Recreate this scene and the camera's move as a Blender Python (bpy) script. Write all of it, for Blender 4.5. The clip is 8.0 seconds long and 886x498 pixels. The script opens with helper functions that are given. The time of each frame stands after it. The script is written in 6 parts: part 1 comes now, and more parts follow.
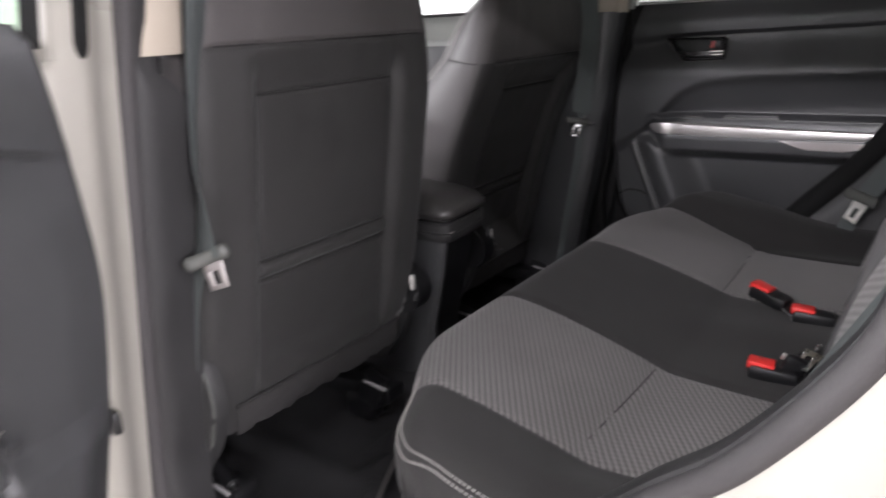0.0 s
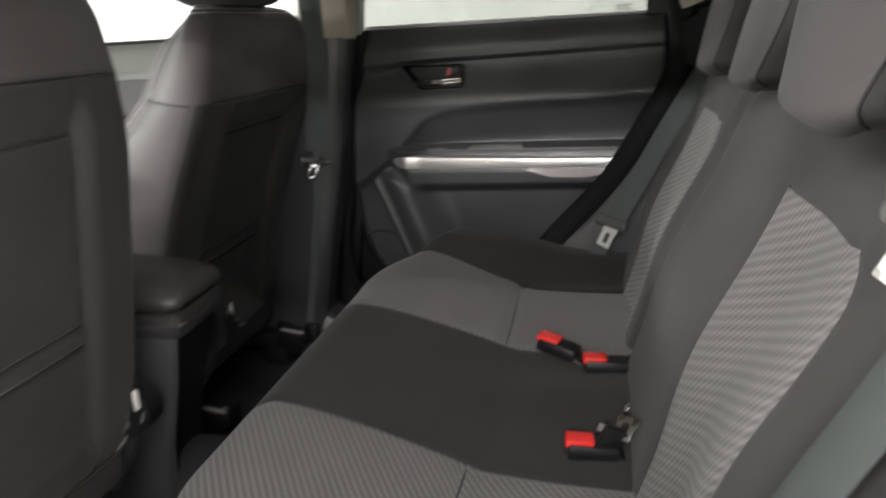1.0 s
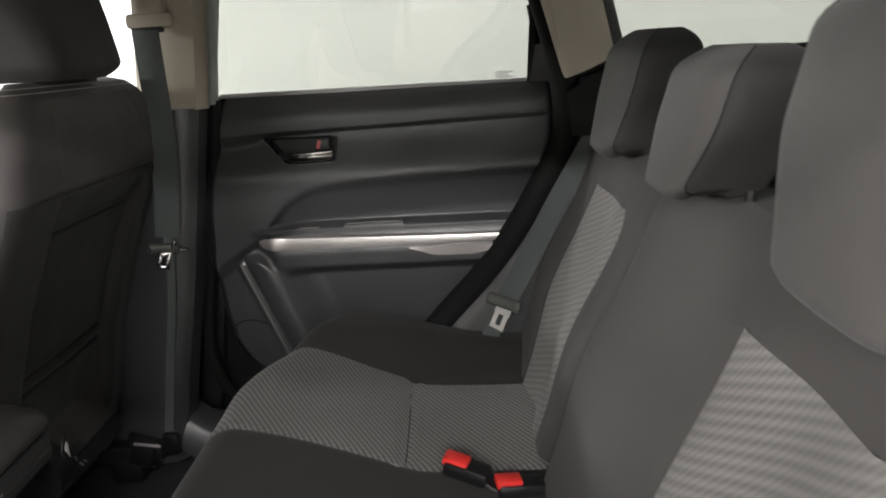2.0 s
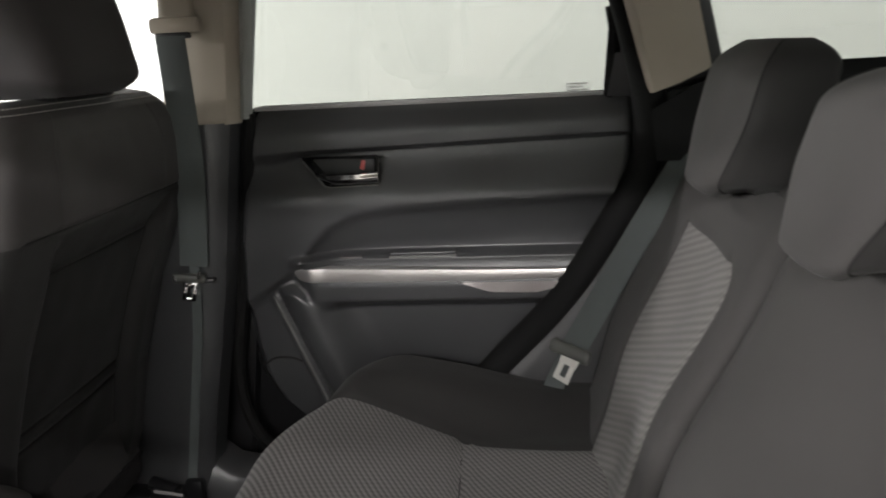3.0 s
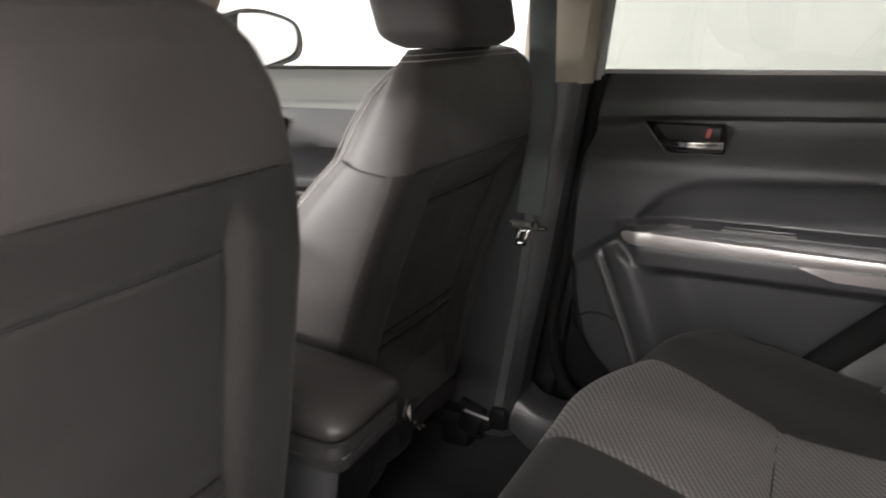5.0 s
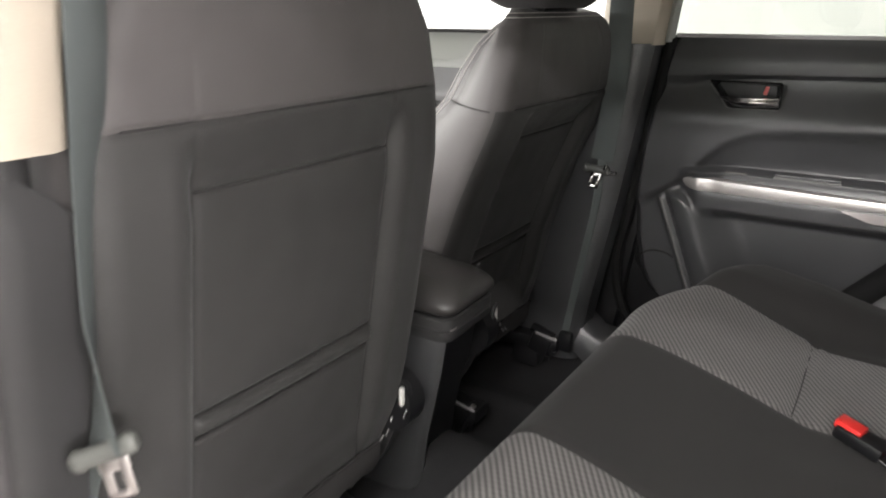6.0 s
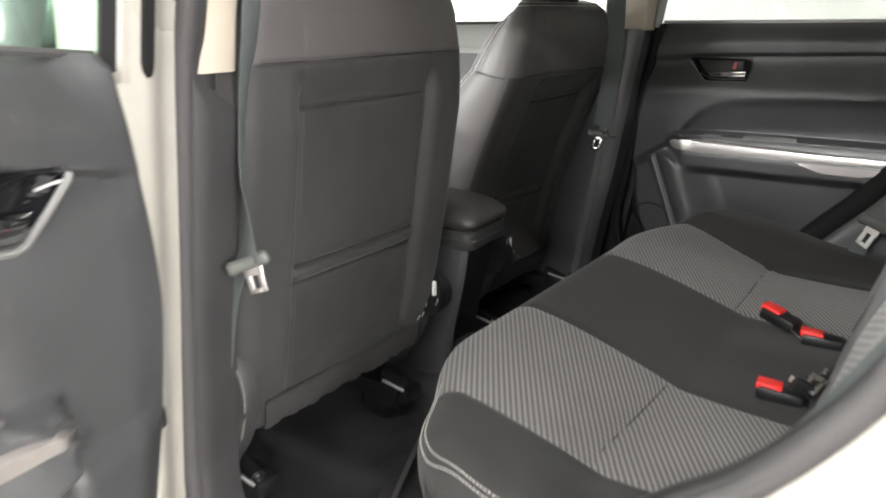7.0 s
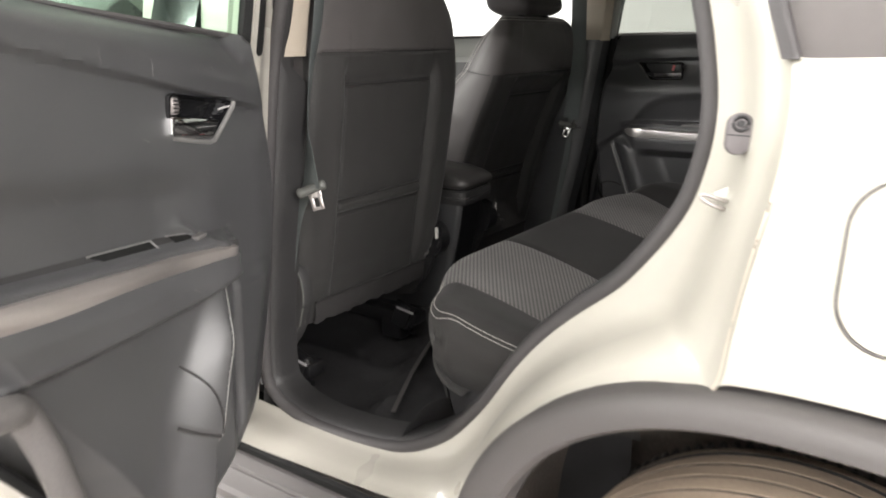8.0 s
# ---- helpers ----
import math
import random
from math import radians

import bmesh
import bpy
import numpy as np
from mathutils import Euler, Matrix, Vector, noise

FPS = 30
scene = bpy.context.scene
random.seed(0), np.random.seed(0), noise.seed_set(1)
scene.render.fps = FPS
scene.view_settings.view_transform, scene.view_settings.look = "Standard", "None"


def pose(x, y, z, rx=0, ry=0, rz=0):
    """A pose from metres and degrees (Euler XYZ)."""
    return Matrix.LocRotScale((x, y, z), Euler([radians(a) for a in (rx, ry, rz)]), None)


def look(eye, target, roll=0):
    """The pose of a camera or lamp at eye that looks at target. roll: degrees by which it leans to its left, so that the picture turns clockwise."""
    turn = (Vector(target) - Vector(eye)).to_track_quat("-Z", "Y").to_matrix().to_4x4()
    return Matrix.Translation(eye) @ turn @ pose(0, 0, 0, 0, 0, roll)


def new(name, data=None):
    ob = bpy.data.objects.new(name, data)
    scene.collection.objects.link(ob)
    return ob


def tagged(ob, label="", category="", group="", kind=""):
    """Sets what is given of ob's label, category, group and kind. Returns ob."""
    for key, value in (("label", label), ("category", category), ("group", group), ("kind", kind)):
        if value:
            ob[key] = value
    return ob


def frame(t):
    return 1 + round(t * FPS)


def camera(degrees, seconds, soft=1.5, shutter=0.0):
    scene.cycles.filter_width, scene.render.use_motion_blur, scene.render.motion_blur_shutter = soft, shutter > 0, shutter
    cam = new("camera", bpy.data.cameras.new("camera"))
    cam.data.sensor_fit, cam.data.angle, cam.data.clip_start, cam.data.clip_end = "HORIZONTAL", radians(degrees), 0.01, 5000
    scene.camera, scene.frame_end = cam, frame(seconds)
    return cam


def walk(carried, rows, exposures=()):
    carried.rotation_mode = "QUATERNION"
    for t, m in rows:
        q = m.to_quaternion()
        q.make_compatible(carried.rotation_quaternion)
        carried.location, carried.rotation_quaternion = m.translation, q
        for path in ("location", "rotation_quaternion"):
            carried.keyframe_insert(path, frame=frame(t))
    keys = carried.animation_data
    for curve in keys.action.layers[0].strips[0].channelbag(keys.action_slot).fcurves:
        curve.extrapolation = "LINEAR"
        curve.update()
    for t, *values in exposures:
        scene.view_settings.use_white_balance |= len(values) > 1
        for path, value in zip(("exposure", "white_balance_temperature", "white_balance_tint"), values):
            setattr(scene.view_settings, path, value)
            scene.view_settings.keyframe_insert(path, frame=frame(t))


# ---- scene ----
# ---- camera ----
cam = camera(62.5, 8.0, soft=1.8, shutter=0.5)
PATH = [
    (0, (0.897, -1.159, 1.104), (-0.217, 0.394, 0.512), -3.0),
    (0.4, (0.848, -1.082, 1.109), (-0.035, 0.61, 0.508), -3.6),
    (0.5, (0.831, -1.063, 1.109), (0.021, 0.663, 0.507), -3.5),
    (1, (0.745, -0.952, 1.121), (0.305, 0.909, 0.537), -3.4),
    (1.5, (0.707, -0.869, 1.162), (0.564, 1.05, 0.617), -3.5),
    (1.7, (0.698, -0.841, 1.177), (0.632, 1.087, 0.646), -3.3),
    (3, (0.671, -0.594, 1.215), (0.463, 1.322, 0.68), -3.1),
    (3.5, (0.67, -0.571, 1.218), (0.23, 1.305, 0.683), -3.0),
    (4, (0.634, -0.587, 1.218), (0.005, 1.236, 0.688), -2.6),
    (4.5, (0.612, -0.607, 1.215), (-0.17, 1.151, 0.668), -1.7),
    (5, (0.602, -0.67, 1.205), (-0.317, 1.009, 0.627), -1.2),
    (5.2, (0.566, -0.72, 1.184), (-0.341, 0.969, 0.614), -0.4),
    (6.3, (0.745, -0.989, 1.176), (-0.35, 0.56, 0.541), -0.4),
    (6.5, (0.8, -1.05, 1.164), (-0.318, 0.487, 0.542), -0.6),
    (7, (0.898, -1.204, 1.145), (-0.232, 0.33, 0.537), -0.7),
    (7.5, (1.021, -1.431, 1.114), (-0.109, 0.127, 0.569), -0.6),
    (8, (1.151, -1.583, 1.103), (0.026, -0.021, 0.562), -0.8),
]
EXPOSURE = [(0.0, 0.40, 6200, 18), (0.5, 0.60, 6300, 14), (1.0, 0.52, 6500, 11), (1.5, 0.55, 6550, 10), (3.0, 0.50, 6500, 11), (4.5, 0.68, 6550, 12), (5.2, 0.74, 6600, 14), (6.3, 1.08, 6500, 10), (7.0, 1.05, 6450, 9), (7.5, 0.76, 6400, 9),
            (8.0, 0.24, 6600, 11)]
walk(cam, [(t, look(eye, target, roll)) for t, eye, target, roll in PATH], EXPOSURE)

# ---- world and light ----
world = bpy.data.worlds.new("workshop_air")
world.use_nodes = True
world.node_tree.nodes["Background"].inputs[0].default_value = (0.9, 0.93, 1.0, 1)
world.node_tree.nodes["Background"].inputs[1].default_value = 0.02
scene.world = world
WALL_POWER = 66.0
TUBES = [(-1.8, -2.2, 60.0), (1.4, -2.7, 30.0), (3.6, -1.5, 60.0), (-2.4, 2.4, 55.0)]
# unseen tubes on side and end walls, added to brighten the cabin
WALL_FILL = [(-3.2, 2.4), (-2.4, 1.9), (-1.4, 2.4), (0.6, 2.4), (3.9, 2.4)]
END_FILL = [(5.5, -2.9, 1.9, 190.0), (-5.0, -1.6, 1.9, 115.0), (-5.0, 0.3, 1.9, 115.0)]


# ---- small helpers ----
def lerp(a, b, t):
    return a + (b - a) * t


def smooth(e0, e1, v):
    t = min(1.0, max(0.0, (v - e0) / (e1 - e0)))
    return t * t * (3 - 2 * t)


def table(v, pts):
    """Piecewise linear value at v of (key, value) pairs."""
    if v <= pts[0][0]:
        return pts[0][1]
    for (a, p), (b, q) in zip(pts, pts[1:]):
        if v <= b:
            return lerp(p, q, (v - a) / (b - a))
    return pts[-1][1]


def spline(points, n=8, closed=False):
    """Catmull-Rom through points, n steps a span."""
    pts = [Vector(p) for p in points]
    m, out = len(pts), []
    for i in range(m if closed else m - 1):
        p1, p2 = pts[i], pts[(i + 1) % m]
        p0 = pts[i - 1] if closed or i else p1 * 2 - p2
        p3 = pts[(i + 2) % m] if closed or i + 2 < m else p2 * 2 - p1
        for k in range(n):
            t = k / n
            out.append(0.5 * (2 * p1 + (p2 - p0) * t + (2 * p0 - 5 * p1 + 4 * p2 - p3) * t * t + (3 * p1 - p0 - 3 * p2 + p3) * t ** 3))
    if not closed:
        out.append(pts[-1])
    return out


def sheet(rows, wrap=False, bm=None):
    """Quads over rows of points; wrap joins the last column to the first."""
    bm = bm or bmesh.new()
    grid = [[bm.verts.new(p) for p in row] for row in rows]
    for a, b in zip(grid, grid[1:]):
        n = len(a)
        for i in range(n if wrap else n - 1):
            j = (i + 1) % n
            bm.faces.new((a[i], a[j], b[j], b[i]))
    bm.normal_update()
    return bm


def loft(rows, bm=None):
    """A closed skin over rings, capped at both ends."""
    bm = bm or bmesh.new()
    grid = [[bm.verts.new(p) for p in row] for row in rows]
    for a, b in zip(grid, grid[1:]):
        for i in range(len(a)):
            j = (i + 1) % len(a)
            bm.faces.new((a[i], a[j], b[j], b[i]))
    bm.faces.new(grid[0][::-1])
    bm.faces.new(grid[-1])
    bm.normal_update()
    return bm


def tube(path, r, n=8, closed=False, bm=None, flat=1.0, up=(0, 0, 1)):
    pts, rings = [Vector(p) for p in path], []
    for i, p in enumerate(pts):
        a = pts[i - 1] if i or closed else p
        b = pts[(i + 1) % len(pts)] if i + 1 < len(pts) or closed else p
        d = (b - a).normalized()
        ref = Vector(up) if abs(d.dot(Vector(up))) < 0.98 else Vector((1, 0, 0))
        s = d.cross(ref).normalized()
        u = s.cross(d)
        rings.append([p + r * (math.cos(k * math.tau / n) * s + flat * math.sin(k * math.tau / n) * u) for k in range(n)])
    if closed:
        return sheet(rings + [rings[0]], True, bm)
    return loft(rings, bm)


def ribbon(path, width, thick, across, bm=None):
    """A strap with thickness along path; across: its width's direction at each end or all along."""
    pts = [Vector(p) for p in path]
    if not isinstance(across, list):
        across = [across] * len(pts)
    elif len(across) != len(pts):
        k = len(across) - 1
        across = [Vector(across[int(i / len(pts) * k)]).lerp(Vector(across[min(k, int(i / len(pts) * k) + 1)]), (i / len(pts) * k) % 1) for i in range(len(pts))]
    rings = []
    for i, p in enumerate(pts):
        d = (pts[min(i + 1, len(pts) - 1)] - pts[max(i - 1, 0)]).normalized()
        s = Vector(across[i])
        s = (s - d * s.dot(d)).normalized() * width / 2
        n = d.cross(s).normalized() * thick / 2
        rings.append([p - s - n * 0.4, p - s * 0.94 - n, p + s * 0.94 - n, p + s - n * 0.4, p + s + n * 0.4, p + s * 0.94 + n, p - s * 0.94 + n, p - s + n * 0.4])
    return loft(rings, bm)


def block(size, at=(0, 0, 0), bevel=0.0, m=None, bm=None, seg=2):
    """A bevelled box, centred at at."""
    own = bmesh.new()
    bmesh.ops.create_cube(own, size=1)
    bmesh.ops.scale(own, vec=size, verts=own.verts)
    if bevel:
        bmesh.ops.bevel(own, geom=own.edges[:], offset=bevel, segments=seg, affect="EDGES", profile=0.5)
    own.transform(Matrix.Translation(at) @ (m or Matrix()))
    return merge(bm, own)


def merge(bm, own):
    if bm is None:
        return own
    data = bpy.data.meshes.new("joined")
    own.to_mesh(data)
    own.free()
    bm.from_mesh(data)
    bpy.data.meshes.remove(data)
    return bm


def prism(outline, depth, to_world, bevel=0.0, bm=None):
    """A plate from a flat outline (u, v), depth along w; to_world turns (u, v, w) to the world."""
    own = bmesh.new()
    low = [own.verts.new((u, v, 0)) for u, v in outline]
    own.faces.new(low)
    ext = bmesh.ops.extrude_face_region(own, geom=own.faces[:])
    bmesh.ops.translate(own, vec=(0, 0, depth), verts=[g for g in ext["geom"] if isinstance(g, bmesh.types.BMVert)])
    bmesh.ops.recalc_face_normals(own, faces=own.faces[:])
    if bevel:
        top = [e for e in own.edges if all(v.co.z > depth * 0.5 for v in e.verts)]
        bmesh.ops.bevel(own, geom=top, offset=bevel, segments=2, affect="EDGES", profile=0.5)
    own.transform(to_world)
    return merge(bm, own)


def rounded(w, h, r, n=5):
    """Outline of a rounded rectangle about the origin."""
    out = []
    for cx, cy, a0 in ((w / 2 - r, h / 2 - r, 0), (-w / 2 + r, h / 2 - r, 90), (-w / 2 + r, -h / 2 + r, 180), (w / 2 - r, -h / 2 + r, 270)):
        out += [(cx + r * math.cos(radians(a0 + 90 * k / n)), cy + r * math.sin(radians(a0 + 90 * k / n))) for k in range(n + 1)]
    return out


def finish(ob, data, mat, sharp=38):
    data.materials.append(mat)
    data.polygons.foreach_set("use_smooth", [True] * len(data.polygons))
    data.set_sharp_from_angle(angle=radians(sharp))


def mesh_of(name, bm, mat, m=None, sharp=38):
    if m is not None:
        bm.transform(m)
        if m.determinant() < 0:
            bmesh.ops.reverse_faces(bm, faces=bm.faces[:])
    data = bpy.data.meshes.new(name)
    bm.to_mesh(data)
    bm.free()
    ob = new(name, data)
    finish(ob, data, mat, sharp)
    return ob


def thing(name, label, category, at=(0, 0, 0), group="", kind=""):
    ob = new(name)
    ob.empty_display_size = 0.05
    ob.location = at
    return tagged(ob, label, category, group, kind)


def part(name, bm, mat, parent, label="", m=None, sharp=38):
    ob = mesh_of(name, bm, mat, m, sharp)
    ob.parent = parent
    if parent.type == "EMPTY":
        ob.matrix_parent_inverse = Matrix.Translation(parent.location).inverted()
    return tagged(ob, label)


def solo(name, bm, mat, label, category, kind="", group="", sharp=38):
    return tagged(mesh_of(name, bm, mat, None, sharp), label, category, group, kind)


# ---- materials ----
def shader(name):
    mat = bpy.data.materials.new(name)
    mat.use_nodes = True
    tree = mat.node_tree
    return mat, tree, tree.nodes["Principled BSDF"]


def node(tree, kind, **values):
    n = tree.nodes.new(kind)
    for key, value in values.items():
        n.inputs[key.replace("_", " ")].default_value = value
    return n


def surface(name, colour, rough=0.6, spread=0.2, grain=400.0, bump=0.15, depth=0.001, stain=5.0, metal=0.0, sheen=0.0, coat=0.0, spec=0.5, rough_var=0.1):
    """A base surface: colour varied at two scales, with fine relief."""
    mat, tree, p = shader(name)
    link = tree.links.new
    co = tree.nodes.new("ShaderNodeTexCoord")
    fine = node(tree, "ShaderNodeTexNoise", Scale=grain, Detail=3.0, Roughness=0.6)
    wide = node(tree, "ShaderNodeTexNoise", Scale=stain, Detail=3.0, Roughness=0.5)
    for t in (fine, wide):
        link(co.outputs["Object"], t.inputs["Vector"])
    both = tree.nodes.new("ShaderNodeMath")
    both.operation = "ADD"
    link(fine.outputs["Fac"], both.inputs[0])
    link(wide.outputs["Fac"], both.inputs[1])
    ramp = node(tree, "ShaderNodeMapRange", From_Min=0.5, From_Max=1.5)
    link(both.outputs[0], ramp.inputs["Value"])
    mix = tree.nodes.new("ShaderNodeMix")
    mix.data_type = "RGBA"
    mix.inputs["A"].default_value = (*[c * (1 - spread) for c in colour], 1)
    mix.inputs["B"].default_value = (*[min(1, c * (1 + spread)) for c in colour], 1)
    link(ramp.outputs["Result"], mix.inputs["Factor"])
    link(mix.outputs["Result"], p.inputs["Base Color"])
    gloss = node(tree, "ShaderNodeMapRange", From_Min=0.15, From_Max=0.85, To_Min=rough - rough_var, To_Max=min(1, rough + rough_var))
    gloss.interpolation_type = "SMOOTHSTEP"
    link(wide.outputs["Fac"], gloss.inputs["Value"])
    link(gloss.outputs["Result"], p.inputs["Roughness"])
    if bump:
        b = node(tree, "ShaderNodeBump", Strength=bump, Distance=depth)
        link(fine.outputs["Fac"], b.inputs["Height"])
        link(b.outputs["Normal"], p.inputs["Normal"])
    p.inputs["Metallic"].default_value = metal
    p.inputs["Specular IOR Level"].default_value = spec
    p.inputs["Sheen Weight"].default_value = sheen
    p.inputs["Sheen Roughness"].default_value = 0.5
    p.inputs["Coat Weight"].default_value = coat
    p.inputs["Coat Roughness"].default_value = 0.1
    return mat


def knit(name, dark, light, pitch, axis, lead, cross, share):
    """A dotted knit of light ribs on a dark ground; lead and cross: steps of the two waves along y and along axis; share: how strong the cross wave is."""
    mat, tree, p = shader(name)
    link = tree.links.new
    co = tree.nodes.new("ShaderNodeTexCoord")
    sep = tree.nodes.new("ShaderNodeSeparateXYZ")
    link(co.outputs["Object"], sep.inputs[0])

    def op(kind, a, b=None):
        n = tree.nodes.new("ShaderNodeMath")
        n.operation = kind
        for i, v in enumerate((a, b)):
            if v is None:
                continue
            if isinstance(v, float):
                n.inputs[i].default_value = v
            else:
                link(v, n.inputs[i])
        return n.outputs[0]

    k = math.tau / pitch

    def ribs(step):
        return op("SINE", op("ADD", op("MULTIPLY", sep.outputs["Y"], k * step[0]), op("MULTIPLY", sep.outputs[axis], k * step[1])))

    wave = op("ADD", op("MULTIPLY", ribs(lead), 1.0 - share), op("MULTIPLY", ribs(cross), share))
    wave = op("ADD", op("MULTIPLY", wave, 0.5), 0.5)
    wide = node(tree, "ShaderNodeTexNoise", Scale=7.0, Detail=5.0)
    fine = node(tree, "ShaderNodeTexNoise", Scale=900.0, Detail=2.0)
    for t in (wide, fine):
        link(co.outputs["Object"], t.inputs["Vector"])
    amount = op("MULTIPLY", wave, op("ADD", op("MULTIPLY", wide.outputs["Fac"], 0.6), 0.6))
    mix = tree.nodes.new("ShaderNodeMix")
    mix.data_type = "RGBA"
    mix.inputs["A"].default_value = (*dark, 1)
    mix.inputs["B"].default_value = (*light, 1)
    link(amount, mix.inputs["Factor"])
    link(mix.outputs["Result"], p.inputs["Base Color"])
    p.inputs["Roughness"].default_value = 0.9
    p.inputs["Specular IOR Level"].default_value = 0.25
    p.inputs["Sheen Weight"].default_value = 0.15
    height = op("ADD", wave, op("MULTIPLY", fine.outputs["Fac"], 0.3))
    b = node(tree, "ShaderNodeBump", Strength=0.5, Distance=0.0012)
    link(height, b.inputs["Height"])
    link(b.outputs["Normal"], p.inputs["Normal"])
    return mat


def glazing(name, tint, ior=1.45, gleam=(1.0, 1.0, 1.0)):
    """Thin pane: clear light with a tint, and a mirror reflection that grows at a slant."""
    mat, tree, p = shader(name)
    link = tree.links.new
    out = tree.nodes["Material Output"]
    clear = tree.nodes.new("ShaderNodeBsdfTransparent")
    clear.inputs[0].default_value = (*tint, 1)
    shine = node(tree, "ShaderNodeBsdfGlossy", Roughness=0.02)
    shine.inputs["Color"].default_value = (*gleam, 1)
    fres = node(tree, "ShaderNodeFresnel", IOR=ior)
    mix = tree.nodes.new("ShaderNodeMixShader")
    link(fres.outputs[0], mix.inputs[0])
    link(clear.outputs[0], mix.inputs[1])
    link(shine.outputs[0], mix.inputs[2])
    link(mix.outputs[0], out.inputs["Surface"])
    tree.nodes.remove(p)
    return mat


def glow(name, colour, strength):
    mat, tree, p = shader(name)
    p.inputs["Base Color"].default_value = (0.9, 0.9, 0.9, 1)
    p.inputs["Emission Color"].default_value = (*colour, 1)
    p.inputs["Emission Strength"].default_value = strength
    return mat


FABRIC = surface("seat_fabric", (0.045, 0.042, 0.041), 0.85, 0.14, 1200, 0.35, 0.0008, 6, sheen=0.1, spec=0.2)
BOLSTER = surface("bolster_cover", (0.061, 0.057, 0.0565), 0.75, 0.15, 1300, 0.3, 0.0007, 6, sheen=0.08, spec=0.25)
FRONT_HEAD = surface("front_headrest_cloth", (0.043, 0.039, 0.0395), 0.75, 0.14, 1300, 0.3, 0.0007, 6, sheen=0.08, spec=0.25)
HEAD_SIDE = surface("headrest_side_darker", (0.030, 0.0285, 0.028), 0.8, 0.14, 1300, 0.3, 0.0007, 6, sheen=0.08, spec=0.25)
BENCH_CLOTH = surface("bench_cloth", (0.0295, 0.0282, 0.0278), 0.85, 0.14, 1300, 0.35, 0.0008, 6, sheen=0.08, spec=0.2)


SEAT_BACK_SHADE = surface("seat_back_cloth_shade", (0.0270, 0.0262, 0.0256), 0.62, 0.14, 1500, 0.25, 0.0006, 5, sheen=0.08, spec=0.3)
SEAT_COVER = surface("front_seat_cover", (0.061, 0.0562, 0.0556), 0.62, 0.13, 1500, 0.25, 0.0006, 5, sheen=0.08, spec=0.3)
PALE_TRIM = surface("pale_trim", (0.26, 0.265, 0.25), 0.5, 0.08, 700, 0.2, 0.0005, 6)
KNIT_SEAT = knit("seat_knit", (0.062, 0.0585, 0.057), (0.228, 0.217, 0.212), 0.0076, "X", (0.545, 0.84), (0.80, -0.25), 0.20)
KNIT_BACK = knit("back_knit", (0.110, 0.104, 0.101), (0.252, 0.240, 0.234), 0.0098, "Z", (0.39, 0.89), (1.41, 0.78), 0.50)
PLASTIC = surface("grained_plastic", (0.026, 0.0255, 0.026), 0.5, 0.15, 900, 0.35, 0.0006, 8, spec=0.45)
PLASTIC_SOFT = surface("door_card_plastic", (0.0458, 0.0462, 0.0482), 0.37, 0.18, 800, 0.3, 0.0005, 6, spec=0.6)
PLASTIC_DARK = surface("black_plastic", (0.009, 0.009, 0.010), 0.42, 0.2, 700, 0.2, 0.0005, 8)
GLOSS_BLACK = surface("gloss_black", (0.008, 0.008, 0.009), 0.12, 0.1, 300, 0.0, 0.0, 8, rough_var=0.04)
BEIGE = surface("beige_trim", (0.35, 0.305, 0.25), 0.7, 0.08, 700, 0.2, 0.0005, 5)
LINER = surface("roof_lining", (0.5, 0.46, 0.4), 0.9, 0.06, 900, 0.3, 0.0008, 4)
LID_VINYL = surface("lid_vinyl", (0.034, 0.032, 0.0315), 0.42, 0.14, 1100, 0.3, 0.0006, 7, spec=0.5)
CARPET = surface("car_carpet", (0.042, 0.0415, 0.0435), 0.95, 0.4, 900, 0.9, 0.003, 9, spec=0.15)
FELT = surface("felt_flap", (0.045, 0.043, 0.043), 0.95, 0.3, 500, 0.9, 0.003, 14, spec=0.15)
RUBBER = surface("rubber_seal", (0.052, 0.049, 0.050), 0.6, 0.18, 500, 0.2, 0.0006, 7, spec=0.35)
RUBBER_DARK = surface("dark_rubber", (0.008, 0.008, 0.008), 0.85, 0.2, 500, 0.2, 0.0006, 7, spec=0.2)
POCKET = surface("pale_pocket_plastic", (0.095, 0.090, 0.088), 0.5, 0.25, 300, 0.25, 0.0006, 9)
RIDGE = surface("grey_ridge", (0.13, 0.128, 0.125), 0.45, 0.12, 700, 0.2, 0.0005, 8)
WEBBING = surface("belt_webbing", (0.080, 0.090, 0.089), 0.7, 0.12, 1600, 0.5, 0.0008, 12, spec=0.35)
BELT_PLASTIC = surface("belt_guide_plastic", (0.078, 0.080, 0.074), 0.55, 0.1, 600, 0.15, 0.0005, 9)
STOP_RUBBER = surface("grey_stop_rubber", (0.125, 0.115, 0.118), 0.7, 0.1, 500, 0.15, 0.0005, 9)
STEEL = surface("bright_steel", (0.72, 0.72, 0.71), 0.25, 0.06, 300, 0.1, 0.0003, 20, metal=1.0)
CHROME = surface("chrome", (0.82, 0.82, 0.83), 0.07, 0.03, 200, 0.0, 0.0, 20, metal=1.0, rough_var=0.02)
SATIN = surface("satin_silver", (0.55, 0.53, 0.52), 0.32, 0.06, 500, 0.05, 0.0003, 10, metal=0.85, rough_var=0.05)
SATIN_WARM = surface("satin_warm_silver", (0.46, 0.43, 0.42), 0.33, 0.1, 500, 0.05, 0.0003, 8, metal=0.85, rough_var=0.06)
SATIN_DULL = surface("dull_silver", (0.30, 0.275, 0.27), 0.45, 0.1, 500, 0.08, 0.0003, 8, metal=0.6)
